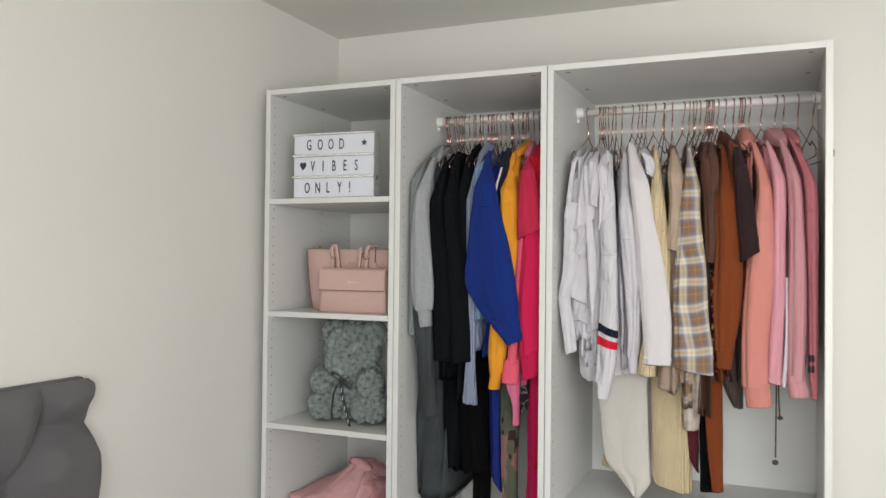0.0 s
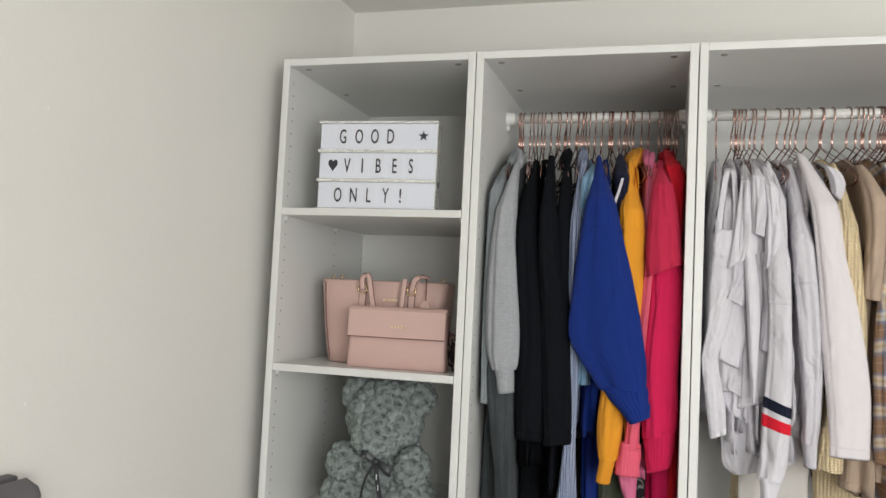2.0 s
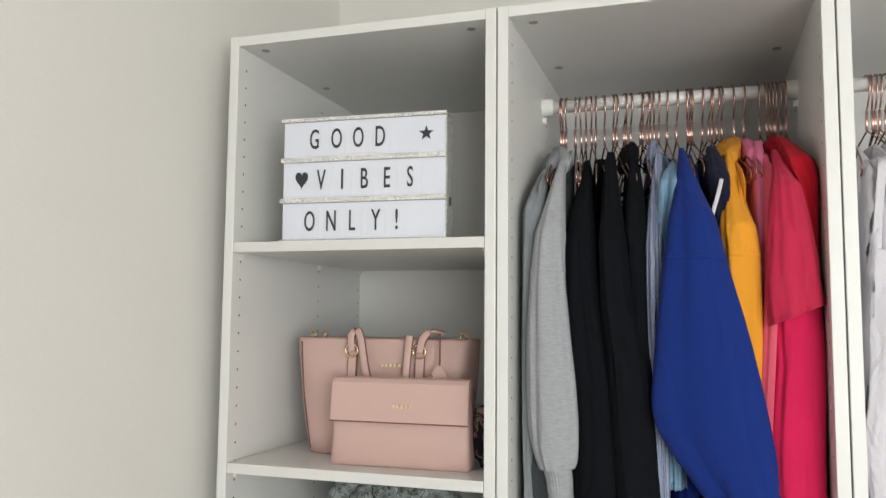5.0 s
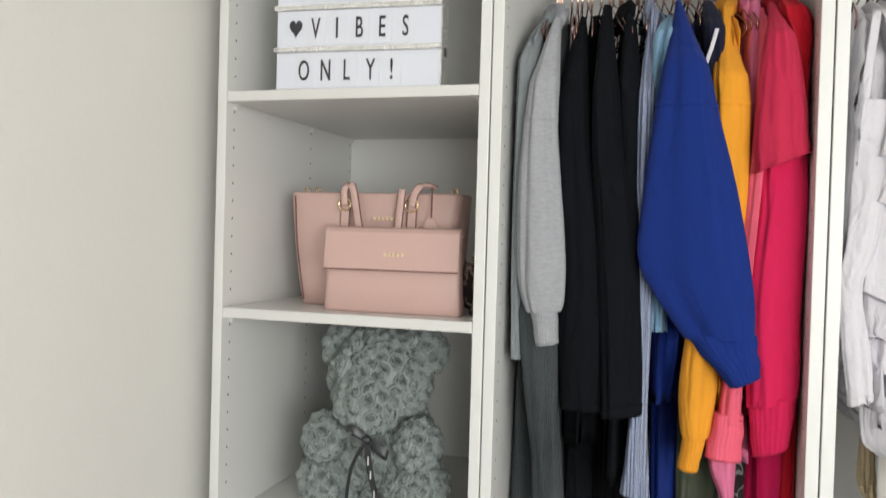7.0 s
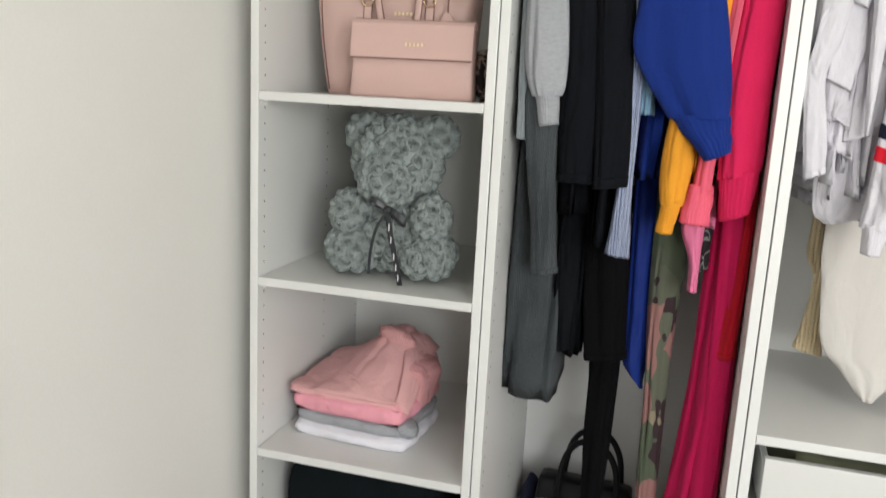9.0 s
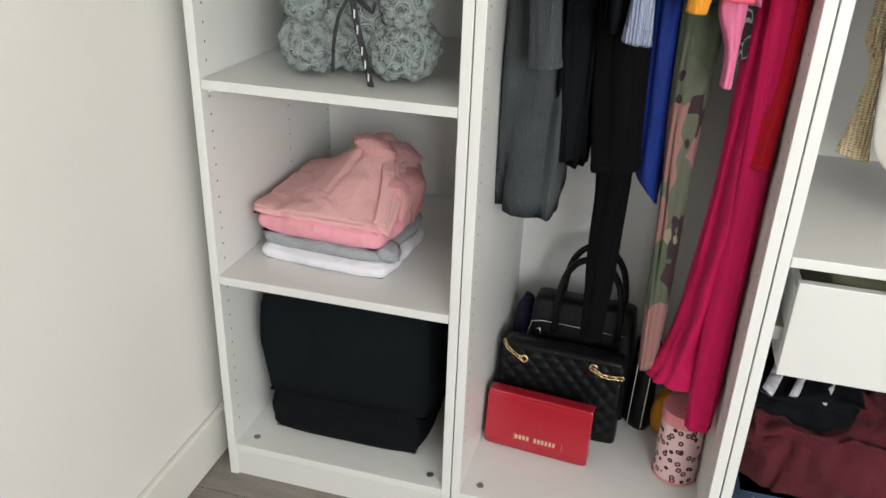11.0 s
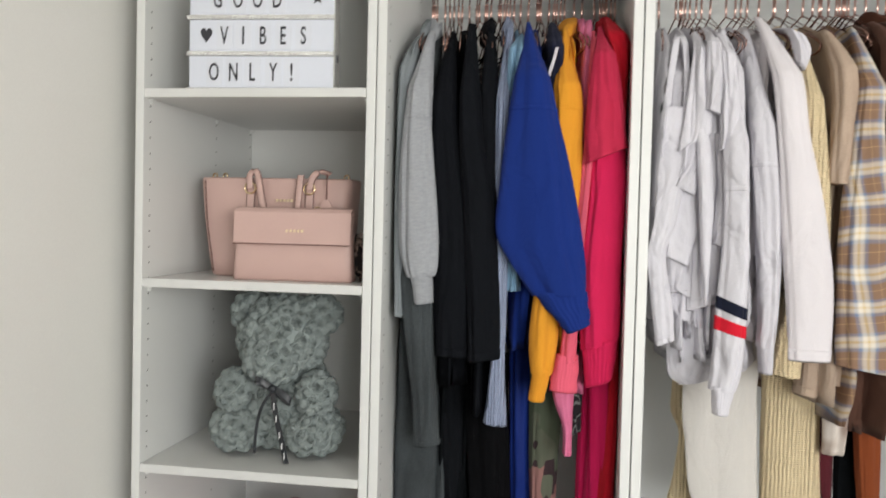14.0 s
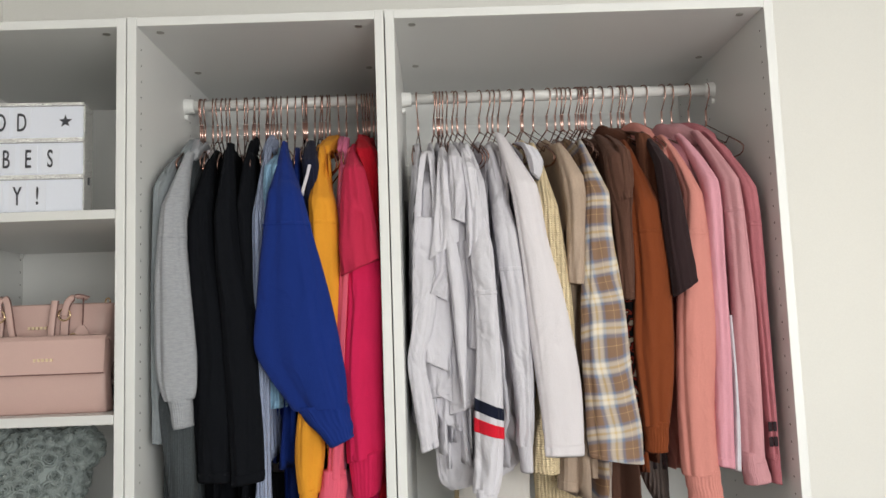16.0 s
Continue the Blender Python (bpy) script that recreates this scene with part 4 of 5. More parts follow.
garment("tan_top", "tan and cream cotton top with loose hem", C_BEIGE, None, None, [(1.37, 1.3, 1.42, 1.3), (1.366, 1.15, 1.42, 1.15), (1.37, 1.09, 1.412, 1.085)], 0.10, 0.02, seed=45, fold=0.4)
garment("mocha_tee", "mocha brown jersey t-shirt", C_BROWN, 1.440, 1.00, [(1.425, 1.765, 1.458, 1.765), (1.429, 1.666, 1.479, 1.676), (1.439, 1.576, 1.478, 1.592), (1.441, 1.432, 1.471, 1.431)], 0.062, 0.026, seed=46, fold=0.35)
garment("print_dress", "black and red geometric print dress", C_ETHNIC, 1.462, 1.12, [(1.452, 1.55, 1.482, 1.55), (1.455, 1.433, 1.481, 1.432), (1.455, 1.322, 1.479, 1.321), (1.457, 1.2, 1.476, 1.2)], 0.085, 0.022, seed=47)
garment("chocolate_tee", "chocolate brown t-shirt with a hemmed short sleeve", C_BROWN, 1.458, 1.10, [(1.446, 1.765, 1.470, 1.758), (1.452, 1.705, 1.480, 1.690), (1.450, 1.650, 1.480, 1.655), (1.452, 1.625, 1.474, 1.632)], 0.048, 0.016, seed=58, fold=0.35, freq=1.5)
garment("umber_top", "dark rust brown cotton top with raised collar", C_UMBER, 1.512, 1.12, [(1.496, 1.782, 1.524, 1.770), (1.500, 1.72, 1.540, 1.72), (1.505, 1.55, 1.545, 1.55)], 0.085, 0.02, seed=59, hood=0.7)
garment("rust_sweatshirt", "rust brown sweatshirt with ribbed cuff", C_RUST, 1.490, 1.10, [(1.474, 1.75, 1.508, 1.75), (1.471, 1.607, 1.533, 1.606), (1.472, 1.475, 1.543, 1.473), (1.465, 1.333, 1.542, 1.321), (1.469, 1.203, 1.522, 1.197)], 0.052, 0.028,
        [(1.473, 1.20, 1.521, 1.197), (1.473, 1.168, 1.518, 1.167), (1.473, 1.141, 1.516, 1.141)], seed=48)
garment("aubergine_tee", "dark aubergine brown t-shirt with half sleeve", C_DKBROWN, 1.525, 1.10, [(1.512, 1.762, 1.539, 1.758), (1.522, 1.623, 1.567, 1.622), (1.529, 1.514, 1.58, 1.524), (1.539, 1.433, 1.587, 1.462)], 0.025, 0.022, seed=49, fold=0.15)
garment("salmon_hoodie", "salmon pink hoodie with ribbed cuff", C_SALMON, 1.562, 1.10, [(1.552, 1.760, 1.59, 1.755), (1.575, 1.649, 1.612, 1.648), (1.559, 1.495, 1.625, 1.494), (1.546, 1.364, 1.625, 1.363), (1.538, 1.224, 1.61, 1.223), (1.54, 1.107, 1.612, 1.106)], 0.052, 0.028,
        [(1.545, 1.106, 1.611, 1.106), (1.549, 1.07, 1.613, 1.073), (1.552, 1.04, 1.616, 1.045)], seed=50, hood=1.35, fold=0.12)
pk = garment("striped_tracktop", "candy pink track top with white and red side stripe", C_PINK, 1.604, 1.12, [(1.592, 1.762, 1.622, 1.758), (1.615, 1.648, 1.649, 1.648), (1.615, 1.494, 1.650, 1.493), (1.612, 1.331, 1.649, 1.33), (1.608, 1.223, 1.646, 1.223), (1.601, 1.112, 1.640, 1.104)], 0.054, 0.026, seed=51, fold=0.1)
part("white_stripe", drape([(1.649, 1.40, 1.655, 1.40), (1.647, 1.223, 1.656, 1.223), (1.640, 1.104, 1.652, 1.104)], 0.05, 0.012, 0.2, 5), C_WHITE, pk, smooth=True)
part("red_stripe", drape([(1.654, 1.40, 1.659, 1.40), (1.655, 1.223, 1.662, 1.223), (1.651, 1.106, 1.661, 1.112)], 0.06, 0.012, 0.2, 6), C_RED, pk, smooth=True)
garment("dusty_hoodie", "dusty pink hoodie with ribbed cuff", C_DUSTY, 1.650, 1.13, [(1.625, 1.770, 1.66, 1.760), (1.651, 1.648, 1.686, 1.647), (1.656, 1.493, 1.696, 1.493), (1.655, 1.33, 1.702, 1.33), (1.654, 1.132, 1.697, 1.132)], 0.05, 0.028,
        [(1.653, 1.135, 1.697, 1.135), (1.656, 1.10, 1.704, 1.103), (1.659, 1.074, 1.708, 1.079)], seed=52, hood=1.2, fold=0.12)
rs = garment("rose_hoodie", "old rose hoodie with dark print near the cuff", C_ROSE, 1.688, 1.13, [(1.650, 1.772, 1.684, 1.758), (1.689, 1.658, 1.722, 1.657), (1.697, 1.514, 1.730, 1.514), (1.702, 1.384, 1.729, 1.416), (1.704, 1.222, 1.729, 1.222), (1.706, 1.127, 1.729, 1.126)], 0.062, 0.028,
        [(1.708, 1.13, 1.729, 1.13), (1.71, 1.10, 1.729, 1.10), (1.712, 1.074, 1.729, 1.072)], seed=53, hood=1.1, fold=0.12)
M_PRINT = cloth("dark_print", srgb(56, 44, 48))
for z in (1.178, 1.150):
    for k in range(2):
        part("print_bar", boxed(1.704 + k * 0.009, 1.711 + k * 0.009, 0.0325, 0.0345, z, z + 0.018), M_PRINT, rs)

# long pieces below the sleeves of the wide frame
garment("white_dress", "long off-white dress with a pointed hem on the drawer top", C_IVORY, None, None, [(1.118, 1.25, 1.262, 1.25), (1.119, 1.046, 1.268, 1.085), (1.130, .92, 1.273, .93), (1.146, .82, 1.278, .80), (1.180, .775, 1.276, .762), (1.222, .722, 1.246, .716)], 0.2, 0.016, seed=61, fold=0.16, freq=1.4)
garment("knit_scarf", "cream ribbed knit sleeve hanging by the side panel", C_CREAM, None, None, [(1.112, 1.15, 1.136, 1.15), (1.109, 1.025, 1.134, 1.027), (1.108, .976, 1.139, .979), (1.127, .930, 1.146, .931), (1.120, .86, 1.152, .855), (1.106, .78, 1.164, .768)], 0.3, 0.02, seed=62, fold=0.15)
garment("snake_print_top", "tan and white printed top", ramp_mat("tan_smudge_print", "noise", [(0.3, srgb(150, 128, 116)), (0.6, srgb(206, 196, 188))], 22.0, constant=False), None, None, [(1.385, 1.25, 1.44, 1.25), (1.386, 1.154, 1.436, 1.157), (1.377, 1.056, 1.429, 1.06), (1.378, .943, 1.419, .947)], 0.15, 0.025, seed=63)
garment("burgundy_top", "burgundy ruched top behind a dress", C_BURG, None, None, [(1.375, 1.05, 1.42, 1.05), (1.372, .918, 1.416, .922), (1.388, .854, 1.416, .808)], 0.2, 0.02, seed=64)
garment("rust_skirt", "rust brown wrap skirt with a slit", C_RUST, None, None, [(1.430, 1.25, 1.482, 1.25), (1.433, 1.141, 1.482, 1.144), (1.437, .965, 1.486, .969), (1.456, .773, 1.487, .776)], 0.15, 0.022, seed=65)
garment("black_slip_dress", "black slip dress beneath a rust skirt", C_BLACK, None, None, [(1.412, 1.2, 1.452, 1.2), (1.416, 1.053, 1.455, 1.056), (1.421, .757, 1.470, .763)], 0.2, 0.02, seed=66)
garment("pinstripe_top", "dark pinstripe knit top with rounded hem", C_STRIPE, None, None, [(1.475, 1.25, 1.54, 1.25), (1.475, 1.159, 1.54, 1.163), (1.486, 1.08, 1.54, 1.068), (1.513, 1.022, 1.54, 1.018)], 0.15, 0.03, seed=67)

# drawstring
cord = thing("drawstring", "dark cord drawstring with metal toggles hanging from a hoodie", "drawstring")
M_CORD = cloth("dark_cord", srgb(96, 84, 80))
part("cord", tube(bmesh.new(), [(1.625, 0.30, 1.20), (1.626, 0.30, 1.04), (1.624, 0.30, 0.86)], 0.0022, 6), M_CORD, cord)
part("cord", tube(bmesh.new(), [(1.630, 0.30, 1.20), (1.632, 0.30, 1.05), (1.635, 0.30, 0.985)], 0.0022, 6), M_CORD, cord)
part("toggle", lump((1.624, 0.30, 0.845), (0.009, 0.006, 0.008), 0.1), mat("toggle_metal", (0.12, 0.11, 0.1), 0.4, metal=0.7), cord, smooth=True)
part("toggle", lump((1.636, 0.30, 0.978), (0.008, 0.006, 0.007), 0.1, 2), mat("toggle_metal_dark", (0.12, 0.11, 0.1), 0.4, metal=0.7), cord, smooth=True)


# ---- shelf one: light box ----
def text_mesh(ch, size, squeeze, depth=0.0006):
    c = bpy.data.curves.new("letter", "FONT")
    c.body, c.size, c.extrude, c.align_x, c.align_y = ch, size, depth, "CENTER", "CENTER"
    c.resolution_u, c.offset = 4, 0.0003
    ob = bpy.data.objects.new("letter", c)
    scene.collection.objects.link(ob)
    bpy.context.view_layer.update()
    me = bpy.data.meshes.new_from_object(ob.evaluated_get(bpy.context.evaluated_depsgraph_get()))
    bpy.data.objects.remove(ob)
    bm = bmesh.new()
    bm.from_mesh(me)
    xs = [v.co.x for v in bm.verts]
    zs = [v.co.y for v in bm.verts]
    mx, mz = (min(xs) + max(xs)) / 2, (min(zs) + max(zs)) / 2
    k = 0.0355 / (max(zs) - min(zs))
    for v in bm.verts:
        v.co = Vector(((v.co.x - mx) * k * squeeze, -v.co.z, (v.co.y - mz) * k))
    return bm


def moved(bm, m):
    for v in bm.verts:
        v.co = m @ v.co
    return bm


M_GLITTER = mat("silver_glitter", (0.80, 0.79, 0.77), 0.25, 0.9, 420.0, 1.0, 700.0, metal=0.5)
M_PANEL = mat("milky_light_panel", (0.73, 0.755, 0.84), 0.3, 0.015, 4.0)
M_TILE = mat("clear_letter_tile", (0.755, 0.775, 0.85), 0.22, 0.01)
M_LETTER = mat("black_letter_film", (0.035, 0.035, 0.045), 0.4, 0.05)
LB_YAW, LB_TOP = 3.2, 1.858
lb = thing("light_box", "cinema light box with silver glitter trim and black letters", "light box")
RB = pose(0.241, 0.05, 0, 0, 0, LB_YAW) @ pose(-0.241, -0.05, 0)
part("case", boxed(0.090, 0.387, 0.054, 0.100, 1.640, LB_TOP, bevel=0.002, m=RB), M_GLITTER, lb)
rowh = 0.218 / 3
panels = []
for k in range(3):
    z1 = LB_TOP - k * rowh
    panels.append(part("light_panel", boxed(0.089, 0.385, 0.050, 0.0538, z1 - rowh + 0.005, z1 - 0.005, m=RB), M_PANEL, lb, "white translucent light panel"))
for k in range(4):
    z = 1.640 + k * rowh
    part("glitter_trim", boxed(0.084, 0.388, 0.0455, 0.054, max(1.6405, z - 0.0042), z + 0.0042 if k < 3 else z + 0.002, bevel=0.0008, m=RB), M_GLITTER, lb, "silver glitter trim strip")


def bx(px):
    return 0.090 + (px - 50) / 790 * 0.310


for row, letters in ((0, (("G", 195), ("O", 302), ("O", 405), ("D", 508))), (1, (("V", 232), ("I", 332), ("B", 437), ("E", 542), ("S", 647))), (2, (("O", 180), ("N", 283), ("L", 383), ("Y", 492), ("!", 588)))):
    zc = LB_TOP - (row + 0.5) * rowh
    for ch, px in letters:
        part("letter_tile", boxed(bx(px) - 0.0165, bx(px) + 0.0165, 0.0492, 0.0499, zc - 0.0285, zc + 0.0285, m=RB), M_TILE, panels[row], "clear plastic letter tile")
        part("letter", moved(text_mesh(ch, 0.05, {"I": 0.62, "!": 0.70}.get(ch, 0.53)), RB @ pose(bx(px), 0.0483, zc)), M_LETTER, panels[row])


def flat_shape(pts, th=0.0008):
    bm = bmesh.new()
    f = bm.faces.new([bm.verts.new((x, 0, z)) for x, z in pts])
    r = bmesh.ops.extrude_face_region(bm, geom=[f])
    for v in r["geom"]:
        if isinstance(v, bmesh.types.BMVert):
            v.co.y += th
    bmesh.ops.recalc_face_normals(bm, faces=bm.faces[:])
    return bm


star = [((0.0135 if k % 2 == 0 else 0.0055) * math.sin(math.pi * k / 5), (0.0135 if k % 2 == 0 else 0.0055) * math.cos(math.pi * k / 5)) for k in range(10)]
part("star", moved(flat_shape(star), RB @ pose(bx(718), 0.0485, LB_TOP - 0.5 * rowh + 0.001)), M_LETTER, panels[0])
heart = [(0.00075 * 16 * math.sin(a) ** 3, 0.00105 * (13 * math.cos(a) - 5 * math.cos(2 * a) - 2 * math.cos(3 * a) - math.cos(4 * a))) for a in [2 * math.pi * k / 40 for k in range(40)]]
part("heart", moved(flat_shape(heart), RB @ pose(bx(137), 0.0485, LB_TOP - 1.5 * rowh + 0.002)), M_LETTER, panels[1])
part("switch", boxed(0.3868, 0.3895, 0.072, 0.079, 1.70, 1.714, m=RB), M_LETTER, lb)
lb.location = (0.017, -0.022, 0)

# ---- shelf two: handbag, clutch, scarf ----
M_LEATHER = mat("blush_pink_leather", srgb(204, 171, 163), 0.42, 0.05, 8.0, 0.25, 500.0)
M_LEATHER_D = mat("blush_leather_edge", srgb(110, 74, 68), 0.5, 0.1)
M_GOLD = mat("pale_gold_metal", (0.85, 0.66, 0.42), 0.2, 0.05, metal=1.0)
M_GOLDLOGO = mat("gold_foil_mark", (0.86, 0.72, 0.5), 0.3, 0.05, metal=0.8)


def slab_rings(st, n=40, p=0.35):
    """A bag body: stacked rounded rectangles (z, x0, x1, y0, y1)."""
    bm = bmesh.new()
    rings = []
    for z, x0, x1, y0, y1 in st:
        cx, cy, a, b = (x0 + x1) / 2, (y0 + y1) / 2, (x1 - x0) / 2, (y1 - y0) / 2
        ring = []
        for q in range(n):
            th = 2 * math.pi * q / n
            c, s_ = math.cos(th), math.sin(th)
            ring.append(bm.verts.new((cx + a * math.copysign(abs(c) ** p, c), cy + b * math.copysign(abs(s_) ** p, s_), z)))
        rings.append(ring)
    for A, B in zip(rings, rings[1:]):
        for q in range(n):
            bm.faces.new((A[q], A[(q + 1) % n], B[(q + 1) % n], B[q]))
    bm.faces.new(rings[0][::-1])
    bm.faces.new(rings[-1])
    bmesh.ops.recalc_face_normals(bm, faces=bm.faces[:])
    return bm


def ring_loop(c, r, wire, ax=(0, 1, 0), n=18):
    q = Vector((0, 0, 1)).rotation_difference(Vector(ax))
    return tube(bmesh.new(), [Vector(c) + q @ Vector((r * math.cos(a), r * math.sin(a), 0)) for a in [2 * math.pi * k / n for k in range(n)]], wire, 6, closed=True)


tote = thing("tote_bag", "blush pink leather tote bag with two handles standing on a shelf", "handbag")
Z2 = SHELVES[1]
part("body", slab_rings([(Z2, .112, .405, .145, .285), (Z2 + .004, .107, .410, .140, .290), (Z2 + .05, .100, .416, .136, .285), (Z2 + .12, .090, .426, .138, .270), (Z2 + .19, .082, .434, .142, .255), (Z2 + .222, .079, .437, .145, .250), (Z2 + .226, .081, .435, .147, .248), (Z2 + .222, .085, .431, .151, .244), (Z2 + .200, .088, .428, .155, .240)], 60, 0.28), M_LEATHER, tote, smooth=True)
part("side_seam", ribbon([(.100, .1365, Z2 + .218), (.108, .134, Z2 + .12), (.122, .139, Z2 + .01)], 0.0025, 0.002, (1, 0, 0)), M_LEATHER_D, tote)
for x in (.208, .345):
    part("handle_tab", ribbon([(x, .142, Z2 + .205), (x, .136, Z2 + .18), (x, .133, Z2 + .135)], 0.016, 0.004, (1, 0, 0)), M_LEATHER, tote)
    part("tab_edge", ribbon([(x, .1435, Z2 + .206), (x, .1375, Z2 + .18), (x, .1345, Z2 + .133)], 0.0198, 0.003, (1, 0, 0)), M_LEATHER_D, tote)
    part("ring", ring_loop((x, .134, Z2 + .202), .0125, .0022), M_GOLD, tote, "gold metal ring", smooth=True)
for pts in ([(.208, .134, Z2 + .200), (.207, .132, Z2 + .228), (.216, .134, Z2 + .240), (.226, .130, Z2 + .232), (.236, .124, Z2 + .195), (.244, .118, Z2 + .165), (.256, .112, Z2 + .135)],
            [(.345, .134, Z2 + .200), (.352, .132, Z2 + .225), (.364, .132, Z2 + .238), (.376, .136, Z2 + .240), (.386, .15, Z2 + .236)], [(.327, .130, Z2 + .232), (.325, .124, Z2 + .19), (.323, .117, Z2 + .13)]):
    part("handle", ribbon(pts, 0.013, 0.005, (1, 0, 0.25), rows=30), M_LEATHER, tote, smooth=True)
    part("handle_edge", ribbon([(p[0], p[1] + .0010, p[2]) for p in pts], 0.0158, 0.0035, (1, 0, 0.25), rows=30), M_LEATHER_D, tote)
part("charm_cord", tube(bmesh.new(), [(.386, .132, Z2 + .236), (.388, .126, Z2 + .20), (.389, .122, Z2 + .175)], .0018, 6), M_LEATHER_D, tote)
part("charm", flat_shape([(.372, Z2 + .135), (.376, Z2 + .165), (.384, Z2 + .178), (.394, Z2 + .178), (.402, Z2 + .165), (.408, Z2 + .135)], 0.004), M_LEATHER, tote, "blush leather tag").location = (0, .118, 0)
part("charm_ring", ring_loop((.371, .119, Z2 + .152), .009, .0016), M_GOLD, tote, smooth=True)
for x in (.100, .125, .415):
    part("clasp", ring_loop((x, .185, Z2 + .231), .006, .002, (0.3, 1, 0)), M_GOLD, tote, smooth=True)
for k in range(5):
    part("foil_mark", boxed(.268 + k * .0085, .2735 + k * .0085, .1345, .137, Z2 + .172, Z2 + .178), M_GOLDLOGO, tote, "pale gold mark")

tote.matrix_world = pose(-0.008, 0, Z2) @ Matrix.Diagonal((0.965, 1, 0.952, 1)) @ pose(0, 0, -Z2)

clutch = thing("clutch_bag", "blush pink leather clutch bag with a folded flap", "handbag")
cl = pose(.315, .075, Z2, 0, 0, 2.0) @ Matrix.Diagonal((.935, 1, .985, 1))
part("body", moved(slab_rings([(0, -.131, .131, -.018, .030), (.003, -.134, .134, -.021, .033), (.05, -.131, .131, -.017, .028), (.12, -.129, .129, -.012, .020), (.146, -.128, .128, -.008, .014)], 60, 0.22), cl), M_LEATHER, clutch, smooth=True)
bm = bmesh.new()
prof = [(.018, .140), (.012, .149), (.0, .1525), (-.010, .150), (-.0165, .143), (-.0195, .120), (-.0225, .095), (-.0245, .077), (-.0212, .0765), (-.019, .095), (-.016, .120), (-.013, .140), (0, .146), (.014, .138)]
A = [bm.verts.new((-.131, y, z)) for y, z in prof]
B = [bm.verts.new((.131, y, z)) for y, z in prof]
bm.faces.new(A[::-1]), bm.faces.new(B)
for q in range(len(prof)):
    bm.faces.new((A[q], A[(q + 1) % len(prof)], B[(q + 1) % len(prof)], B[q]))
bmesh.ops.recalc_face_normals(bm, faces=bm.faces[:])
part("flap", moved(bm, cl), M_LEATHER, clutch)
part("flap_edge", moved(boxed(-.1315, .1315, -.0250, -.0225, .0755, .0778, bevel=.0005), cl), M_LEATHER_D, clutch)
for k in range(5):
    part("foil_mark", moved(boxed(-.012 + k * .0085, -.0075 + k * .0085, -.0238, -.0200, .1015, .1075), cl), M_GOLDLOGO, clutch, "gold foil mark")
scarf = thing("scarf", "crumpled leopard print scarf tucked behind the clutch", "scarf")
part("fabric", lump((.452, .135, Z2 + .052), (.026, .05, .052), 0.35, 4.0, 2.5), C_LEOPARD, scarf, smooth=True)

# ---- shelf three: rose bear and ribbon ----
Z3 = SHELVES[2]
M_ROSE = mat("grey_foam_rose", srgb(150, 158, 156), 0.85, 0.10, 20.0, 0.2, 300.0, spec=0.2)


def rose(r):
    """One foam rose: rings of curled petals round a bud, facing +z. Returns verts and faces."""
    vs, fs = [], []
    for ring, (rr, h0, h1, k, wide) in enumerate(((1.0, -0.60, 0.18, 5, 1.02), (0.67, -0.60, 0.42, 4, 1.04), (0.39, -0.60, 0.56, 3, 1.06), (0.13, -0.60, 0.58, 2, 1.0))):
        for p in range(k):
            a0 = 2 * math.pi * (p + ring * 0.37) / k
            da = math.pi / k * wide
            base = len(vs)
            seg = 5
            for s_ in range(seg + 1):
                a = a0 - da + 2 * da * s_ / seg
                lip = math.sin(math.pi * s_ / seg)
                for q, (f, z) in enumerate(((1.0, h0), (1.02, h1 - 0.12), (0.95, h1 + 0.06 * lip), (0.82, h1 - 0.10))):
                    rad = rr * f * r * (0.92 + 0.17 * s_ / seg)
                    vs.append((rad * math.cos(a), rad * math.sin(a), z * r))
            for s_ in range(seg):
                for q in range(3):
                    i = base + s_ * 4 + q
                    fs.append((i, i + 4, i + 5, i + 1))
    return vs, fs


EGGS = ((.263, .165, Z3 + .248, .094, .090, .094), (.265, .100, Z3 + .212, .060, .056, .050), (.190, .165, Z3 + .300, .042, .034, .042), (.348, .165, Z3 + .302, .042, .034, .042), (.263, .185, Z3 + .110, .098, .090, .112),
        (.174, .120, Z3 + .136, .038, .050, .044), (.354, .120, Z3 + .138, .038, .050, .044), (.178, .140, Z3 + .056, .056, .076, .052), (.346, .140, Z3 + .056, .056, .076, .052))
V, F = [], []
RR = 0.0142
rr = random.Random(9)
rose_v, rose_f = rose(1.0)
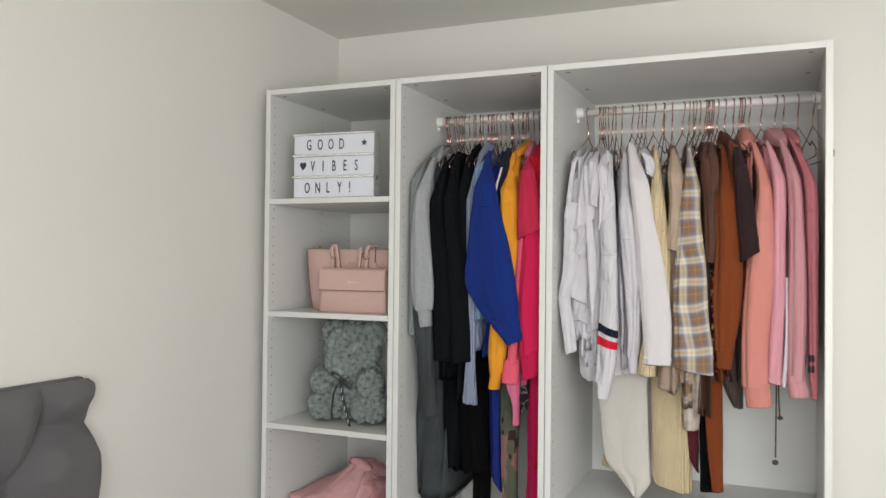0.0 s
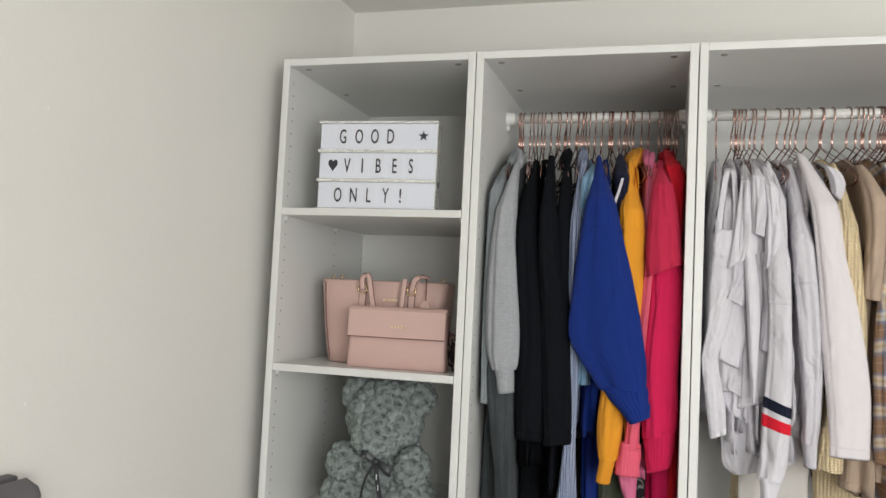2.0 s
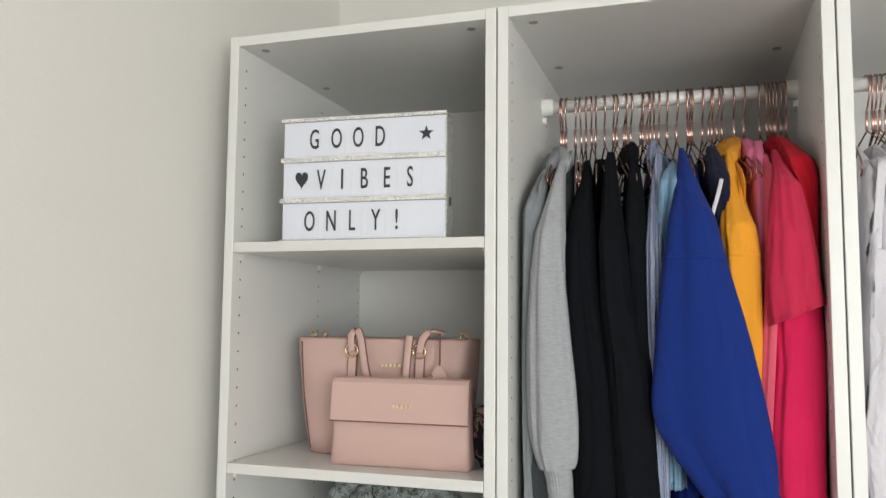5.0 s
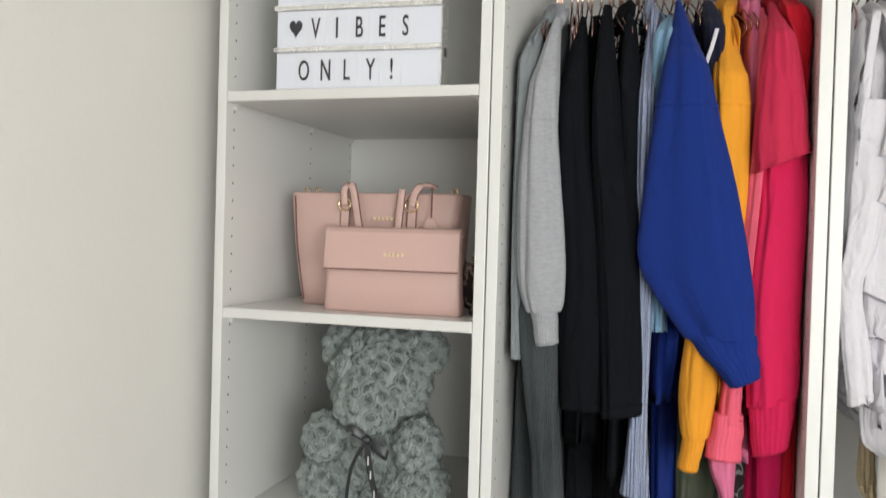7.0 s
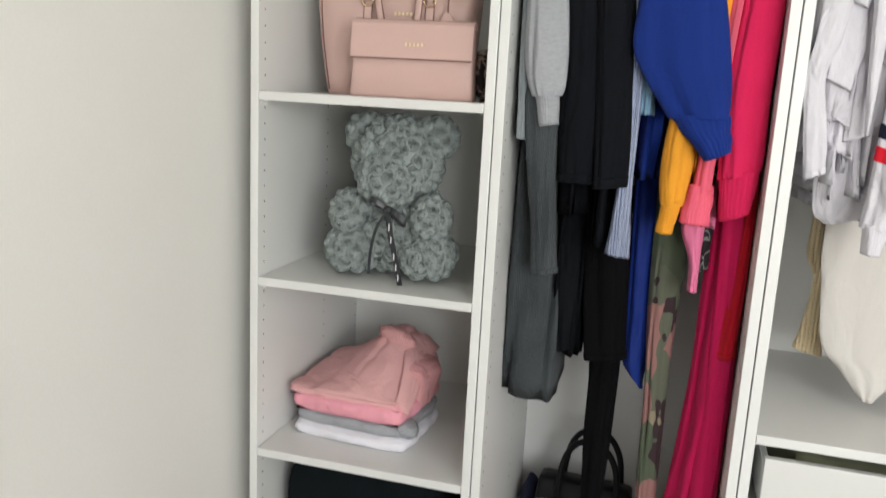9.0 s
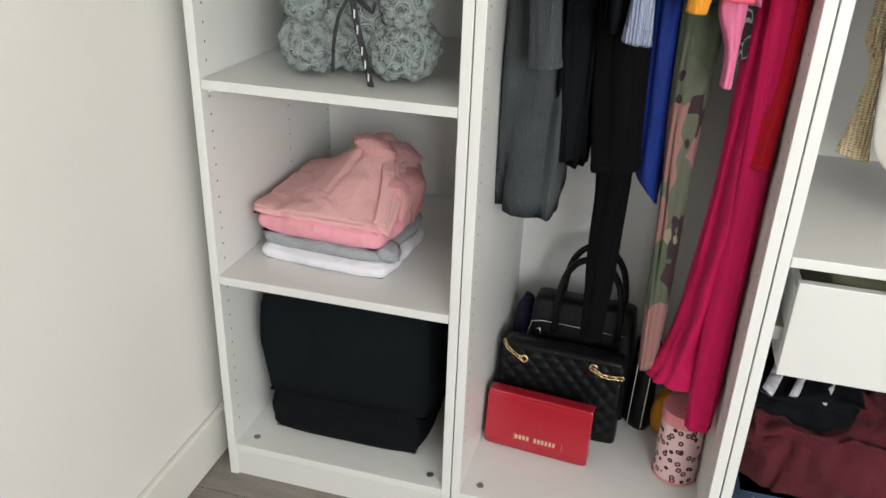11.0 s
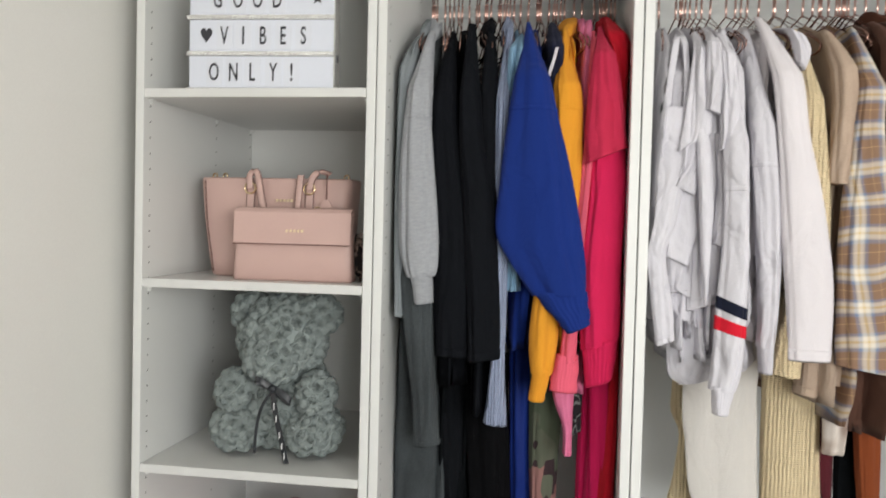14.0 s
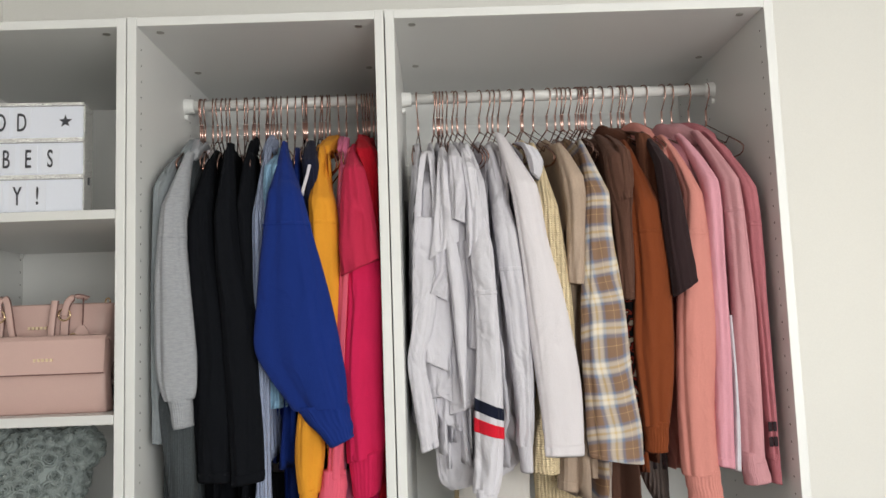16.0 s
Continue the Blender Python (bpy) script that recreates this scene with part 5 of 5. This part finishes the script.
for e in EGGS:
    c, rad = Vector(e[:3]), Vector(e[3:])
    b0 = bmesh.new()
    bmesh.ops.create_icosphere(b0, subdivisions=3, radius=1)
    base = len(V)
    b0.verts.index_update()
    V += [(c.x + v.co.x * rad.x * .93, c.y + v.co.y * rad.y * .93, max(Z3 + .001, c.z + v.co.z * rad.z * .93)) for v in b0.verts]
    F += [tuple(base + v.index for v in f.verts) for f in b0.faces]
    b0.free()
    area = 4 * math.pi * ((rad.x * rad.y) ** 1.6 / 3 + (rad.x * rad.z) ** 1.6 / 3 + (rad.y * rad.z) ** 1.6 / 3) ** (1 / 1.6)
    count = int(area / (RR * RR * 2.8))
    for k in range(count):
        zz = 1 - 2 * (k + 0.5) / count
        a = k * 2.399963 + rr.uniform(-.15, .15)
        q = math.sqrt(1 - zz * zz)
        u = Vector((q * math.cos(a), q * math.sin(a), zz))
        p = c + Vector((u.x * rad.x, u.y * rad.y, u.z * rad.z))
        nrm = Vector((u.x / rad.x, u.y / rad.y, u.z / rad.z)).normalized()
        inside = any(o is not e and sum(((p[i] - o[i]) / (o[i + 3] * .93)) ** 2 for i in range(3)) < 1 for o in EGGS)
        if inside or p.z < Z3 + .012 or p.y > .24:
            continue
        size = RR * rr.uniform(.82, 1.12)
        m = Matrix.Translation(p) @ Vector((0, 0, 1)).rotation_difference((nrm + Vector((rr.uniform(-.15, .15), rr.uniform(-.15, .15), rr.uniform(-.15, .15)))).normalized()).to_matrix().to_4x4() @ Matrix.Rotation(rr.uniform(0, 6.28), 4, "Z")
        base = len(V)
        for v in rose_v:
            w = m @ (Vector(v) * size)
            V.append((w.x, w.y, max(w.z, Z3 + .0005)))
        F += [tuple(base + i for i in f) for f in rose_f]
me = bpy.data.meshes.new("rose_bear")
me.from_pydata(V, [], F)
me.materials.append(M_ROSE)
for p in me.polygons:
    p.use_smooth = True
tagged(new("rose_bear", me), "grey teddy shaped from foam roses sitting on a shelf", "teddy bear")

M_SATIN = mat("black_satin_ribbon", (0.025, 0.027, 0.032), 0.35, 0.1)
bow = thing("ribbon_bow", "black satin ribbon bow with pale lettering round the teddy", "ribbon")
K = Vector((.284, .050, Z3 + .160))


def kk(dx, dy, dz):
    return (K.x + dx, K.y + dy, K.z + dz)


part("loop", ribbon([kk(0, 0, 0), kk(-.022, -.010, .016), kk(-.036, -.006, .018), kk(-.030, 0, .010), kk(0, .002, -.002)], .012, .0012, (0, .3, 1)), M_SATIN, bow, smooth=True)
part("loop", ribbon([kk(0, 0, 0), kk(.018, -.012, -.004), kk(.040, -.010, -.020), kk(.032, -.002, -.026), kk(0, .002, -.004)], .013, .0012, (0, .3, 1)), M_SATIN, bow, smooth=True)
part("knot", lump(kk(0, -.004, -.001), (.009, .007, .008), .15, 1), M_SATIN, bow, smooth=True)
part("tail", ribbon([kk(0, -.003, -.004), kk(-.022, -.006, -.04), kk(-.036, .002, -.09), kk(-.042, .010, -.140)], .006, .0011, (1, .4, 0)), M_SATIN, bow, smooth=True)
part("tail", ribbon([kk(0, -.003, -.004), kk(.010, -.010, -.05), kk(.020, -.004, -.10), kk(.028, .008, -.157)], .013, .0011, (1, -.2, 0)), M_SATIN, bow, smooth=True)
M_PALE = mat("pale_ribbon_lettering", (0.7, 0.7, 0.7), 0.5)
for f, dy in ((.035, -.0118), (.06, -.0108), (.095, -.0062), (.118, -.002), (.140, .0025)):
    dx = .010 * min(1, f / .05) + max(0, f - .05) * .17
    part("lettering_bar", boxed(K.x + dx - .0012, K.x + dx + .0012, K.y + dy - .0004, K.y + dy + .0004, K.z - f - .007, K.z - f + .007), M_PALE, bow)

# ---- shelf four: folded clothes ----
Z4 = SHELVES[3]


def folded(name, label, material, *a, **k):
    g = thing(name, label, "folded clothes", "folded clothes on the shelves")
    part("cloth", soft_box(*a, **k), material, g, smooth=True)
    return g


folded("folded_tee", "folded white t-shirt at the bottom of a pile", C_BRIGHT, .062, .338, .090, .32, Z4, Z4 + .030, r=.012, amp=.005, seed=1, yaw=-.06, n=26, freq=18)
gt = folded("folded_tee", "folded grey marl t-shirt in a pile", C_MARL, .066, .330, .098, .33, Z4 + .029, Z4 + .060, r=.013, amp=.007, seed=2, yaw=-.06, n=26, freq=18)
part("rolled_corner", moved(lump((0, 0, 0), (.026, .034, .018), .30, 5, 2.6), pose(.322, .122, Z4 + .048, 0, 12, 20)), C_MARL, gt, smooth=True)
folded("folded_joggers", "folded candy pink joggers in a pile", cloth("bubblegum_pink_jersey", srgb(250, 172, 186), vary=.05), .054, .326, .094, .34, Z4 + .058, Z4 + .104, r=.016, amp=.008, seed=3, yaw=-.06, n=30, freq=16)
M_BLUSH = cloth("blush_pink_cotton", srgb(236, 182, 182), vary=.05, rough=.8, wrinkle=.3)
tr = folded("folded_trousers", "blush pink trousers with gathered waistband folded on top", M_BLUSH, .044, .322, .096, .36, Z4 + .094, Z4 + .110, r=.012, amp=.006, seed=4, n=64, freq=10, yaw=-.06, crease=.0025,
            lift=lambda u, v: .100 * math.exp(-((u - .72) / (.46 if u < .72 else .34)) ** 2) * min(1, (v / .60)) ** .9 + .005 * math.sin(11 * u + 8 * v) * v * (1 - u) - .010 * math.exp(-((u - .45 - .35 * v) / .035) ** 2) * v)
part("waistband", moved(lump((0, 0, 0), (.050, .026, .021), .25, 2, 3.4), pose(.246, .262, Z4 + .206, 0, 16, -8)), cloth("blush_gathered_cotton", srgb(230, 172, 172), bump=.6, weave=.7, wscale=60), tr, smooth=True)
part("leg", drape([(.292, Z4 + .175, .338, Z4 + .160), (.288, Z4 + .135, .352, Z4 + .13), (.288, Z4 + .085, .340, Z4 + .066)], .24, .075, .45, 7, 34, 52), cloth("blush_pink_leg", srgb(230, 168, 170)), tr, smooth=True)
for k in range(3):
    part("crease", ribbon([(.268 + .012 * k, .27, Z4 + .196 - .010 * k), (.292 + .010 * k, .21, Z4 + .176 - .012 * k), (.306 + .006 * k, .15, Z4 + .138 - .012 * k), (.310 + .003 * k, .105, Z4 + .108 - .008 * k)], .026, .008, (.5, 1, .2)), M_BLUSH, tr, smooth=True)
fz = FLOOR_Z
for k, (x0, x1, z0, z1) in enumerate(((.062, .410, 0, .100), (.048, .430, .092, .345))):
    folded("folded_trousers", ("folded black trousers at the bottom of a pile", "thick folded black joggers filling the low shelf")[k], (C_BLACK2, cloth("teal_black_fleece", srgb(19, 25, 28), sheen=0.0))[k], x0, x1, .076 + .004 * k, .42, fz + z0, fz + z1, r=.014, amp=.007, seed=10 + k, n=30, freq=8)

# ---- on the floor of the middle frame: bags and tin ----
M_REDL = mat("glossy_red_leather", srgb(168, 22, 42), 0.22, 0.06, 10.0, 0.3, 140.0, coat=0.4)
M_BLKL = mat("black_leather", (0.006, 0.006, 0.007), 0.34, 0.15, 10.0, 0.35, 260.0, spec=0.2)
M_SILVER = mat("silver_metal_trim", (0.78, 0.76, 0.72), 0.2, 0.05, metal=1.0)
M_CHAIN = mat("gold_chain_metal", (0.86, 0.66, 0.36), 0.22, 0.05, metal=1.0)
red = thing("clutch_purse", "glossy red leather purse with a gold plate", "purse")
rm = pose(.643, .182, fz, -7, 0, -5)
part("body", moved(slab_rings([(0, -.110, .110, -.016, .022), (.003, -.113, .113, -.019, .025), (.065, -.112, .112, -.017, .020), (.124, -.111, .111, -.012, .014), (.131, -.109, .109, -.008, .010)], 60, .22), rm), M_REDL, red, smooth=True)
part("flap", moved(boxed(-.1125, .1125, -.0215, -.0180, .018, .126, bevel=.0016), rm), M_REDL, red)
part("flap_top", moved(boxed(-.1125, .1125, -.0205, .014, .124, .1335, bevel=.004), rm), M_REDL, red)
for k in range(11):
    if k == 4:
        continue
    part("plate_bar", moved(boxed(-.050 + k * .0082 + .006, -.0445 + k * .0082 + .006, -.0228, -.0212, .030, .040), rm), M_GOLDLOGO, red, "pale gold plate mark")
for sx in (-.052, .052):
    for dz in (.030, .036, .042):
        part("stud", moved(lump((sx + .006, -.0218, dz - .001), (.0016, .0014, .0016), 0, 0, 1, 1), rm), M_GOLDLOGO, red)

qb = thing("quilted_handbag", "black quilted leather handbag with gold chain strap", "handbag")
qm = pose(.672, .285, fz, -3, 0, -3)


def quilted():
    """Padded front of diamond cells."""
    bm = bmesh.new()
    nx, nzz = 72, 56
    g = []
    for j in range(nzz + 1):
        row = []
        for i in range(nx + 1):
            x, z = -.130 + .260 * i / nx, .006 + .190 * j / nzz
            a, b = (x + z) / .036, (x - z) / .036
            pad = (abs(math.sin(math.pi * a)) * abs(math.sin(math.pi * b))) ** .6 * .0038
            row.append(bm.verts.new((x, -.032 - pad - .006 * math.sin(math.pi * j / nzz), z)))
        g.append(row)
    for j in range(nzz):
        for i in range(nx):
            bm.faces.new((g[j][i], g[j][i + 1], g[j + 1][i + 1], g[j + 1][i]))
    return bm


part("body", moved(slab_rings([(0, -.130, .130, -.030, .035), (.004, -.135, .135, -.034, .040), (.10, -.133, .133, -.033, .034), (.195, -.131, .131, -.030, .024), (.205, -.129, .129, -.022, .018)], 60, .25), qm), M_BLKL, qb, smooth=True)
part("quilted_front", moved(quilted(), qm), M_BLKL, qb, smooth=True)


def chain(pts, n, r, wire):
    P = [Vector(p) for p in spline(pts, n)]
    out = []
    for i, p in enumerate(P):
        d = (P[min(i + 1, n - 1)] - P[max(i - 1, 0)]).normalized()
        s_ = d.cross(Vector((0, 1, .3))).normalized()
        if i % 2:
            s_ = d.cross(s_).normalized()
        out.append(tube(bmesh.new(), [p + d * r * 1.35 * math.cos(a) + s_ * r * math.sin(a) for a in [2 * math.pi * k / 10 for k in range(10)]], wire, 5, closed=True))
    return out


for bm in chain([(-.128, -.03, .205), (-.115, -.045, .196), (-.085, -.05, .180)], 8, .0042, .0014) + chain([(.072, -.052, .190), (.095, -.053, .180), (.130, -.045, .178)], 9, .0048, .0016):
    part("chain_link", moved(bm, qm), M_CHAIN, qb, smooth=True)
for x, z in ((-.080, .176), (.070, .188)):
    part("eyelet", moved(ring_loop((x, -.0415, z), .0075, .0028), qm), M_CHAIN, qb, "gold eyelet", smooth=True)

hb = thing("top_handle_handbag", "black leather handbag with silver piping and two round handles", "handbag")
hm = pose(.700, .40, fz, 0, 0, -4)
part("body", moved(slab_rings([(0, -.118, .118, -.055, .06), (.004, -.122, .122, -.06, .065), (.12, -.121, .121, -.052, .055), (.225, -.116, .116, -.040, .04), (.262, -.112, .112, -.028, .03), (.268, -.108, .108, -.022, .025)], 60, .25), hm), M_BLKL, hb, smooth=True)
part("piping", moved(tube(bmesh.new(), [(-.117, -.056, .10), (-.116, -.050, .19), (-.110, -.046, .214), (-.09, -.045, .219), (0, -.044, .219), (.10, -.045, .219)], .0018, 6), hm), M_SILVER, hb, "silver piping", smooth=True)
for y in (-.045, .03):
    part("handle", moved(tube(bmesh.new(), spline([(-.058, y, .20), (-.058, y, .27), (-.048, y + .01, .335), (-.022, y + .01, .375), (.012, y + .01, .385), (.046, y + .01, .372), (.072, y + .01, .33), (.082, y, .27), (.082, y, .20)], 34), .0075, 10), hm), M_BLKL, hb, smooth=True)
for k in range(6):
    part("plate_bar", moved(boxed(-.012 + k * .0072, -.0068 + k * .0072, -.0555, -.0515, .168, .176), hm), M_SILVER, hb, "silver plate mark")
part("tag", moved(tube(bmesh.new(), [(-.098, -.053, .200), (-.090, -.054, .204), (-.086, -.055, .19), (-.092, -.056, .165), (-.10, -.056, .168)], .002, 6), hm), M_SILVER, hb, smooth=True)

bt = thing("ankle_boot", "black leather boot with a silver zip", "boot")
part("shaft", drape([(.822, fz + .20, .878, fz + .20), (.820, fz + .10, .880, fz + .10), (.815, fz + .004, .885, fz + .004)], .37, .05, .08, 3, 14, 24, False), M_BLKL, bt, smooth=True)
for x in (.832, .862):
    part("zip", tube(bmesh.new(), [(x, .320, fz + .19), (x - .002, .318, fz + .10), (x - .004, .317, fz + .01)], .0016, 6), M_SILVER, bt)
nv = thing("drawstring_pouch", "dark navy pouch squeezed behind the handbag", "pouch")
part("fabric", lump((.560, .46, fz + .115), (.03, .055, .116), .12, 3), C_NAVY, nv, smooth=True)
mp_ = thing("folded_scarf", "mustard scarf lying on the wardrobe floor", "scarf")
part("fabric", lump((.905, .33, fz + .055), (.03, .04, .054), .2, 5), C_MUSTARD, mp_, smooth=True)

tin = thing("money_tin", "pink leopard spotted tin with a slotted lid", "tin")
M_TIN = ramp_mat("pink_leopard_tin", "voronoi", [(0.0, srgb(196, 138, 136)), (0.20, srgb(62, 40, 44)), (0.37, srgb(234, 200, 202))], 60.0, rough=.4)
M_TINLID = mat("pink_tin_lid", srgb(226, 140, 144), 0.35, 0.04)
tc_ = (.936, .206)
part("can", cyl(bmesh.new(), (*tc_, fz + .002), (*tc_, fz + .146), .0450, n=48), M_TIN, tin, smooth=False)
part("base_rim", tube(bmesh.new(), [(tc_[0] + .0455 * math.cos(a), tc_[1] + .0455 * math.sin(a), fz + .003) for a in [2 * math.pi * k / 40 for k in range(40)]], .0022, 6, closed=True), M_TINLID, tin, smooth=True)
part("lid", cyl(bmesh.new(), (*tc_, fz + .140), (*tc_, fz + .166), .0468, .0462, n=48), M_TINLID, tin)
part("lid_rim", tube(bmesh.new(), [(tc_[0] + .0455 * math.cos(a), tc_[1] + .0455 * math.sin(a), fz + .166) for a in [2 * math.pi * k / 40 for k in range(40)]], .0020, 6, closed=True), M_TINLID, tin, smooth=True)
# slot is not cut: a thin dark bar paints its shade
part("coin_slot", boxed(tc_[0] - .004, tc_[0] + .022, tc_[1] - .010, tc_[1] - .007, fz + .1655, fz + .1668), M_HOLE_SHADE, tin)

# ---- wide frame: drawer and heap ----
dr = thing("drawer", "white drawer slightly pulled out under the hanging space", "drawer")
part("drawer_front", boxed(1.040, 1.712, .004, .020, .484, .655, bevel=.0015), mat("white_drawer_foil", (0.67, 0.665, 0.645), 0.35, 0.02, 3.0, 0.02, 500.0), dr)
part("drawer_side", boxed(1.040, 1.052, .0205, .50, .490, .640), M_WHITE, dr)
part("drawer_side", boxed(1.700, 1.712, .0205, .50, .490, .640), M_WHITE, dr)
part("drawer_back", boxed(1.0525, 1.6995, .488, .50, .490, .640), M_WHITE, dr)
part("drawer_bottom", boxed(1.0525, 1.6995, .0205, .4875, .494, .500), M_BACK, dr)
part("runner", boxed(1.0195, 1.0395, .03, .50, .535, .560), mat("grey_runner_steel", (.45, .45, .44), .4, metal=.8), dr)
part("runner", boxed(1.7125, 1.7425, .03, .50, .535, .560), mat("grey_runner_steel_2", (.45, .45, .44), .4, metal=.8), dr)
folded("folded_tee", "folded olive and grey tops inside the drawer", cloth("sage_cotton", srgb(150, 152, 124)), 1.08, 1.45, .05, .45, .501, .632, r=.03, amp=.012, seed=21)
folded("folded_jeans", "folded blue jeans with white piping", C_DENIM, 1.035, 1.45, .05, .50, fz, fz + .115, r=.03, amp=.012, seed=22)
hd = folded("hoodie", "burgundy hoodie dropped in a crumpled heap", C_BURG, 1.035, 1.350, .045, .50, fz + .112, fz + .246, r=.04, amp=.022, seed=23, n=60, freq=11, crease=.010, lift=lambda u, v: .035 * u * math.sin(math.pi * (.15 + .6 * v)) + .010 * math.sin(17 * v + 5 * u) * (1 - v))
part("drawstring", tube(bmesh.new(), [(1.28, .22, fz + .245), (1.315, .165, fz + .215), (1.335, .075, fz + .215), (1.345, .035, fz + .16)], .004, 6), C_BURG, hd, smooth=True)
folded("hoodie", "second burgundy hoodie behind the heap", C_BURG, 1.28, 1.68, .25, .52, fz + .20, fz + .315, r=.04, amp=.02, seed=24, n=40, freq=11, crease=.010)
bl = folded("black_leggings", "black leggings bundled beside the burgundy heap", C_BLACK, 1.345, 1.70, .05, .5, fz, fz + .205, r=.04, amp=.022, seed=25, n=40, freq=11, crease=.010)
part("trim", ribbon([(1.300, .085, fz + .196), (1.318, .098, fz + .206), (1.338, .125, fz + .211), (1.346, .145, fz + .206)], .010, .003, (1, -1, .2)), C_WHITE, bl, "white elastic trim", smooth=True)
zs = thing("striped_shirt", "black and white striped top crumpled in the heap", "folded clothes")
part("cloth", soft_box(1.03, 1.235, .110, .46, fz + .20, fz + .290, r=.035, amp=.014, seed=26, n=30), C_BLACK2, zs, smooth=True)
for k, x in enumerate((1.085, 1.130, 1.180)):
    part("stripe", ribbon([(x - .026, .128, fz + .282), (x - .018, .145, fz + .290), (x + .006, .22, fz + .293), (x + .030, .34, fz + .290)], (.022, .014, .018)[k], .012, (1, -.2, .05 * math.sin(3 * k))), C_WHITE2, zs, "white stripe", smooth=True)
for k in range(2):
    part("piping", tube(bmesh.new(), [(1.065 + k * .012, .055, fz + .095 - k * .006), (1.10, .040, fz + .075 - k * .012), (1.16, .034, fz + .062 - k * .012), (1.24, .036, fz + .055 - k * .012)], .0035, 6), C_WHITE, bpy.data.objects["folded_jeans"], smooth=True)

# ---- bed headboard ----
bed = thing("headboard", "grey velvet button-tufted headboard standing against the wall", "headboard")
HY1, HY0, HZ0, HZ1 = -.728, -2.30, .30, 1.120
bm = bmesh.new()
ny, nzr = 190, 100
PY, PZ = .178, .244
BY, BZ = -.872, 1.018
buttons = [(BY - PY * i - (PY / 2 if j % 2 else 0), BZ - PZ / 2 * j) for j in range(6) for i in range(9)]
creases = []
for j in range(6):
    for i in range(9):
        p = buttons[j * 9 + i]
        if j == 0:
            creases.append((p, (p[0], HZ1)))
        if j < 5:
            creases.append((p, (p[0] - PY / 2, p[1] - PZ / 2)))
            if i or j % 2:
                creases.append((p, (p[0] + PY / 2, p[1] - PZ / 2)))
creases.append(((BY, BZ), (HY1, BZ - .012)))
YY, ZZ = np.meshgrid(np.linspace(HY0, HY1, ny + 1), np.linspace(HZ0, HZ1, nzr + 1))
near = np.full(YY.shape, 9.0)
for (ay, az), (by, bz) in creases:
    dy, dz = by - ay, bz - az
    f = np.clip(((YY - ay) * dy + (ZZ - az) * dz) / (dy * dy + dz * dz), 0, 1)
    near = np.minimum(near, np.hypot(YY - ay - f * dy, ZZ - az - f * dz))
pit = np.full(YY.shape, 9.0)
for ay, az in buttons:
    pit = np.minimum(pit, np.hypot(YY - ay, ZZ - az))
rim = np.minimum(np.minimum(HY1 - YY, YY - HY0), HZ1 - ZZ)
puff = (.014 + .068 * np.clip(near / .075, 0, 1) ** .62) * np.clip(pit / .055, 0.02, 1) ** .6 * (.2 + .8 * np.clip(rim / .035, 0, 1) ** .5)
gv = []
for j in range(nzr + 1):
    row = []
    for i in range(ny + 1):
        y, z = YY[j, i], ZZ[j, i]
        w = max(0.0, 1 - (HY1 - y) / .12)
        out = .028 * math.sin(math.pi * min(1, max(0, (BZ - .012 - z) / .24))) if z < BZ - .012 else -.010 * math.sin(math.pi * min(1, (z - BZ + .012) / .106)) ** 2
        row.append(bm.verts.new((-.036 + puff[j, i] + .002 * nz(y * 9, z * 9, 3), y + out * w, z)))
    gv.append(row)
for j in range(nzr):
    for i in range(ny):
        bm.faces.new((gv[j][i], gv[j][i + 1], gv[j + 1][i + 1], gv[j + 1][i]))
pad = part("tufted_front", bm, M_FABRIC, bed, smooth=True)
part("back_board", boxed(WALL_L + .002, -.034, HY0 - .002, HY1 + .002, HZ0, HZ1 + .003, bevel=.006), M_FABRIC, bed)
for y in (HY0 + .15, HY1 - .2):
    part("leg", boxed(-.046, -.016, y, y + .06, 0, HZ0), M_FABRIC, bed)
for p in buttons:
    if HY0 + .02 < p[0] < HY1 - .02 and HZ0 + .03 < p[1] < HZ1 - .03:
        part("button", lump((-.031, p[0], p[1]), (.006, .011, .011), .05), M_FABRIC, pad, smooth=True)

# ---- small wall marks ----
M_FILL = mat("filler_patch", (0.86, 0.86, 0.85), 0.8, 0.02)
for k, (y, z, r) in enumerate(((-.698, 1.228, .004), (-.699, 1.721, .004), (-1.05, 1.135, .004))):
    tagged(part("wall_nail", lump((WALL_L, y, z), (.0015, r * .6, r), .2, k), M_FILL), "small filled nail mark on the wall", "wall mark")

# ---- floor planks ----
pm = bpy.data.meshes.new("plank")
bm = boxed(0, 1.196, 0, .188, -.004, 0, bevel=.0012, seg=1)
bm.to_mesh(pm)
bm.free()
pm.materials.append(M_FLOOR)
for r in range(19):
    y = WALL_F - .008 + r * .190
    off = -(.43 * r % 1.2)
    k = 0
    while True:
        x = WALL_L + .002 + off + k * 1.2
        k += 1
        if x > WALL_R - .05:
            break
        if x < WALL_L - .1 or x + 1.196 > WALL_R + .1 or y + .19 > WALL_B + .11:
            if x + 1.196 > WALL_R + .1 or x < WALL_L - .1:
                x0, x1 = max(x, WALL_L - .1), min(x + 1.196, WALL_R + .1)
                if x1 - x0 < .05:
                    continue
                p = new("plank", pm)
                p.scale.x = (x1 - x0) / 1.196
                p.location = (x0, y, 0)
                p.parent = floor
                continue
        p = new("plank", pm)
        p.location = (x, y, 0)
        p.parent = floor
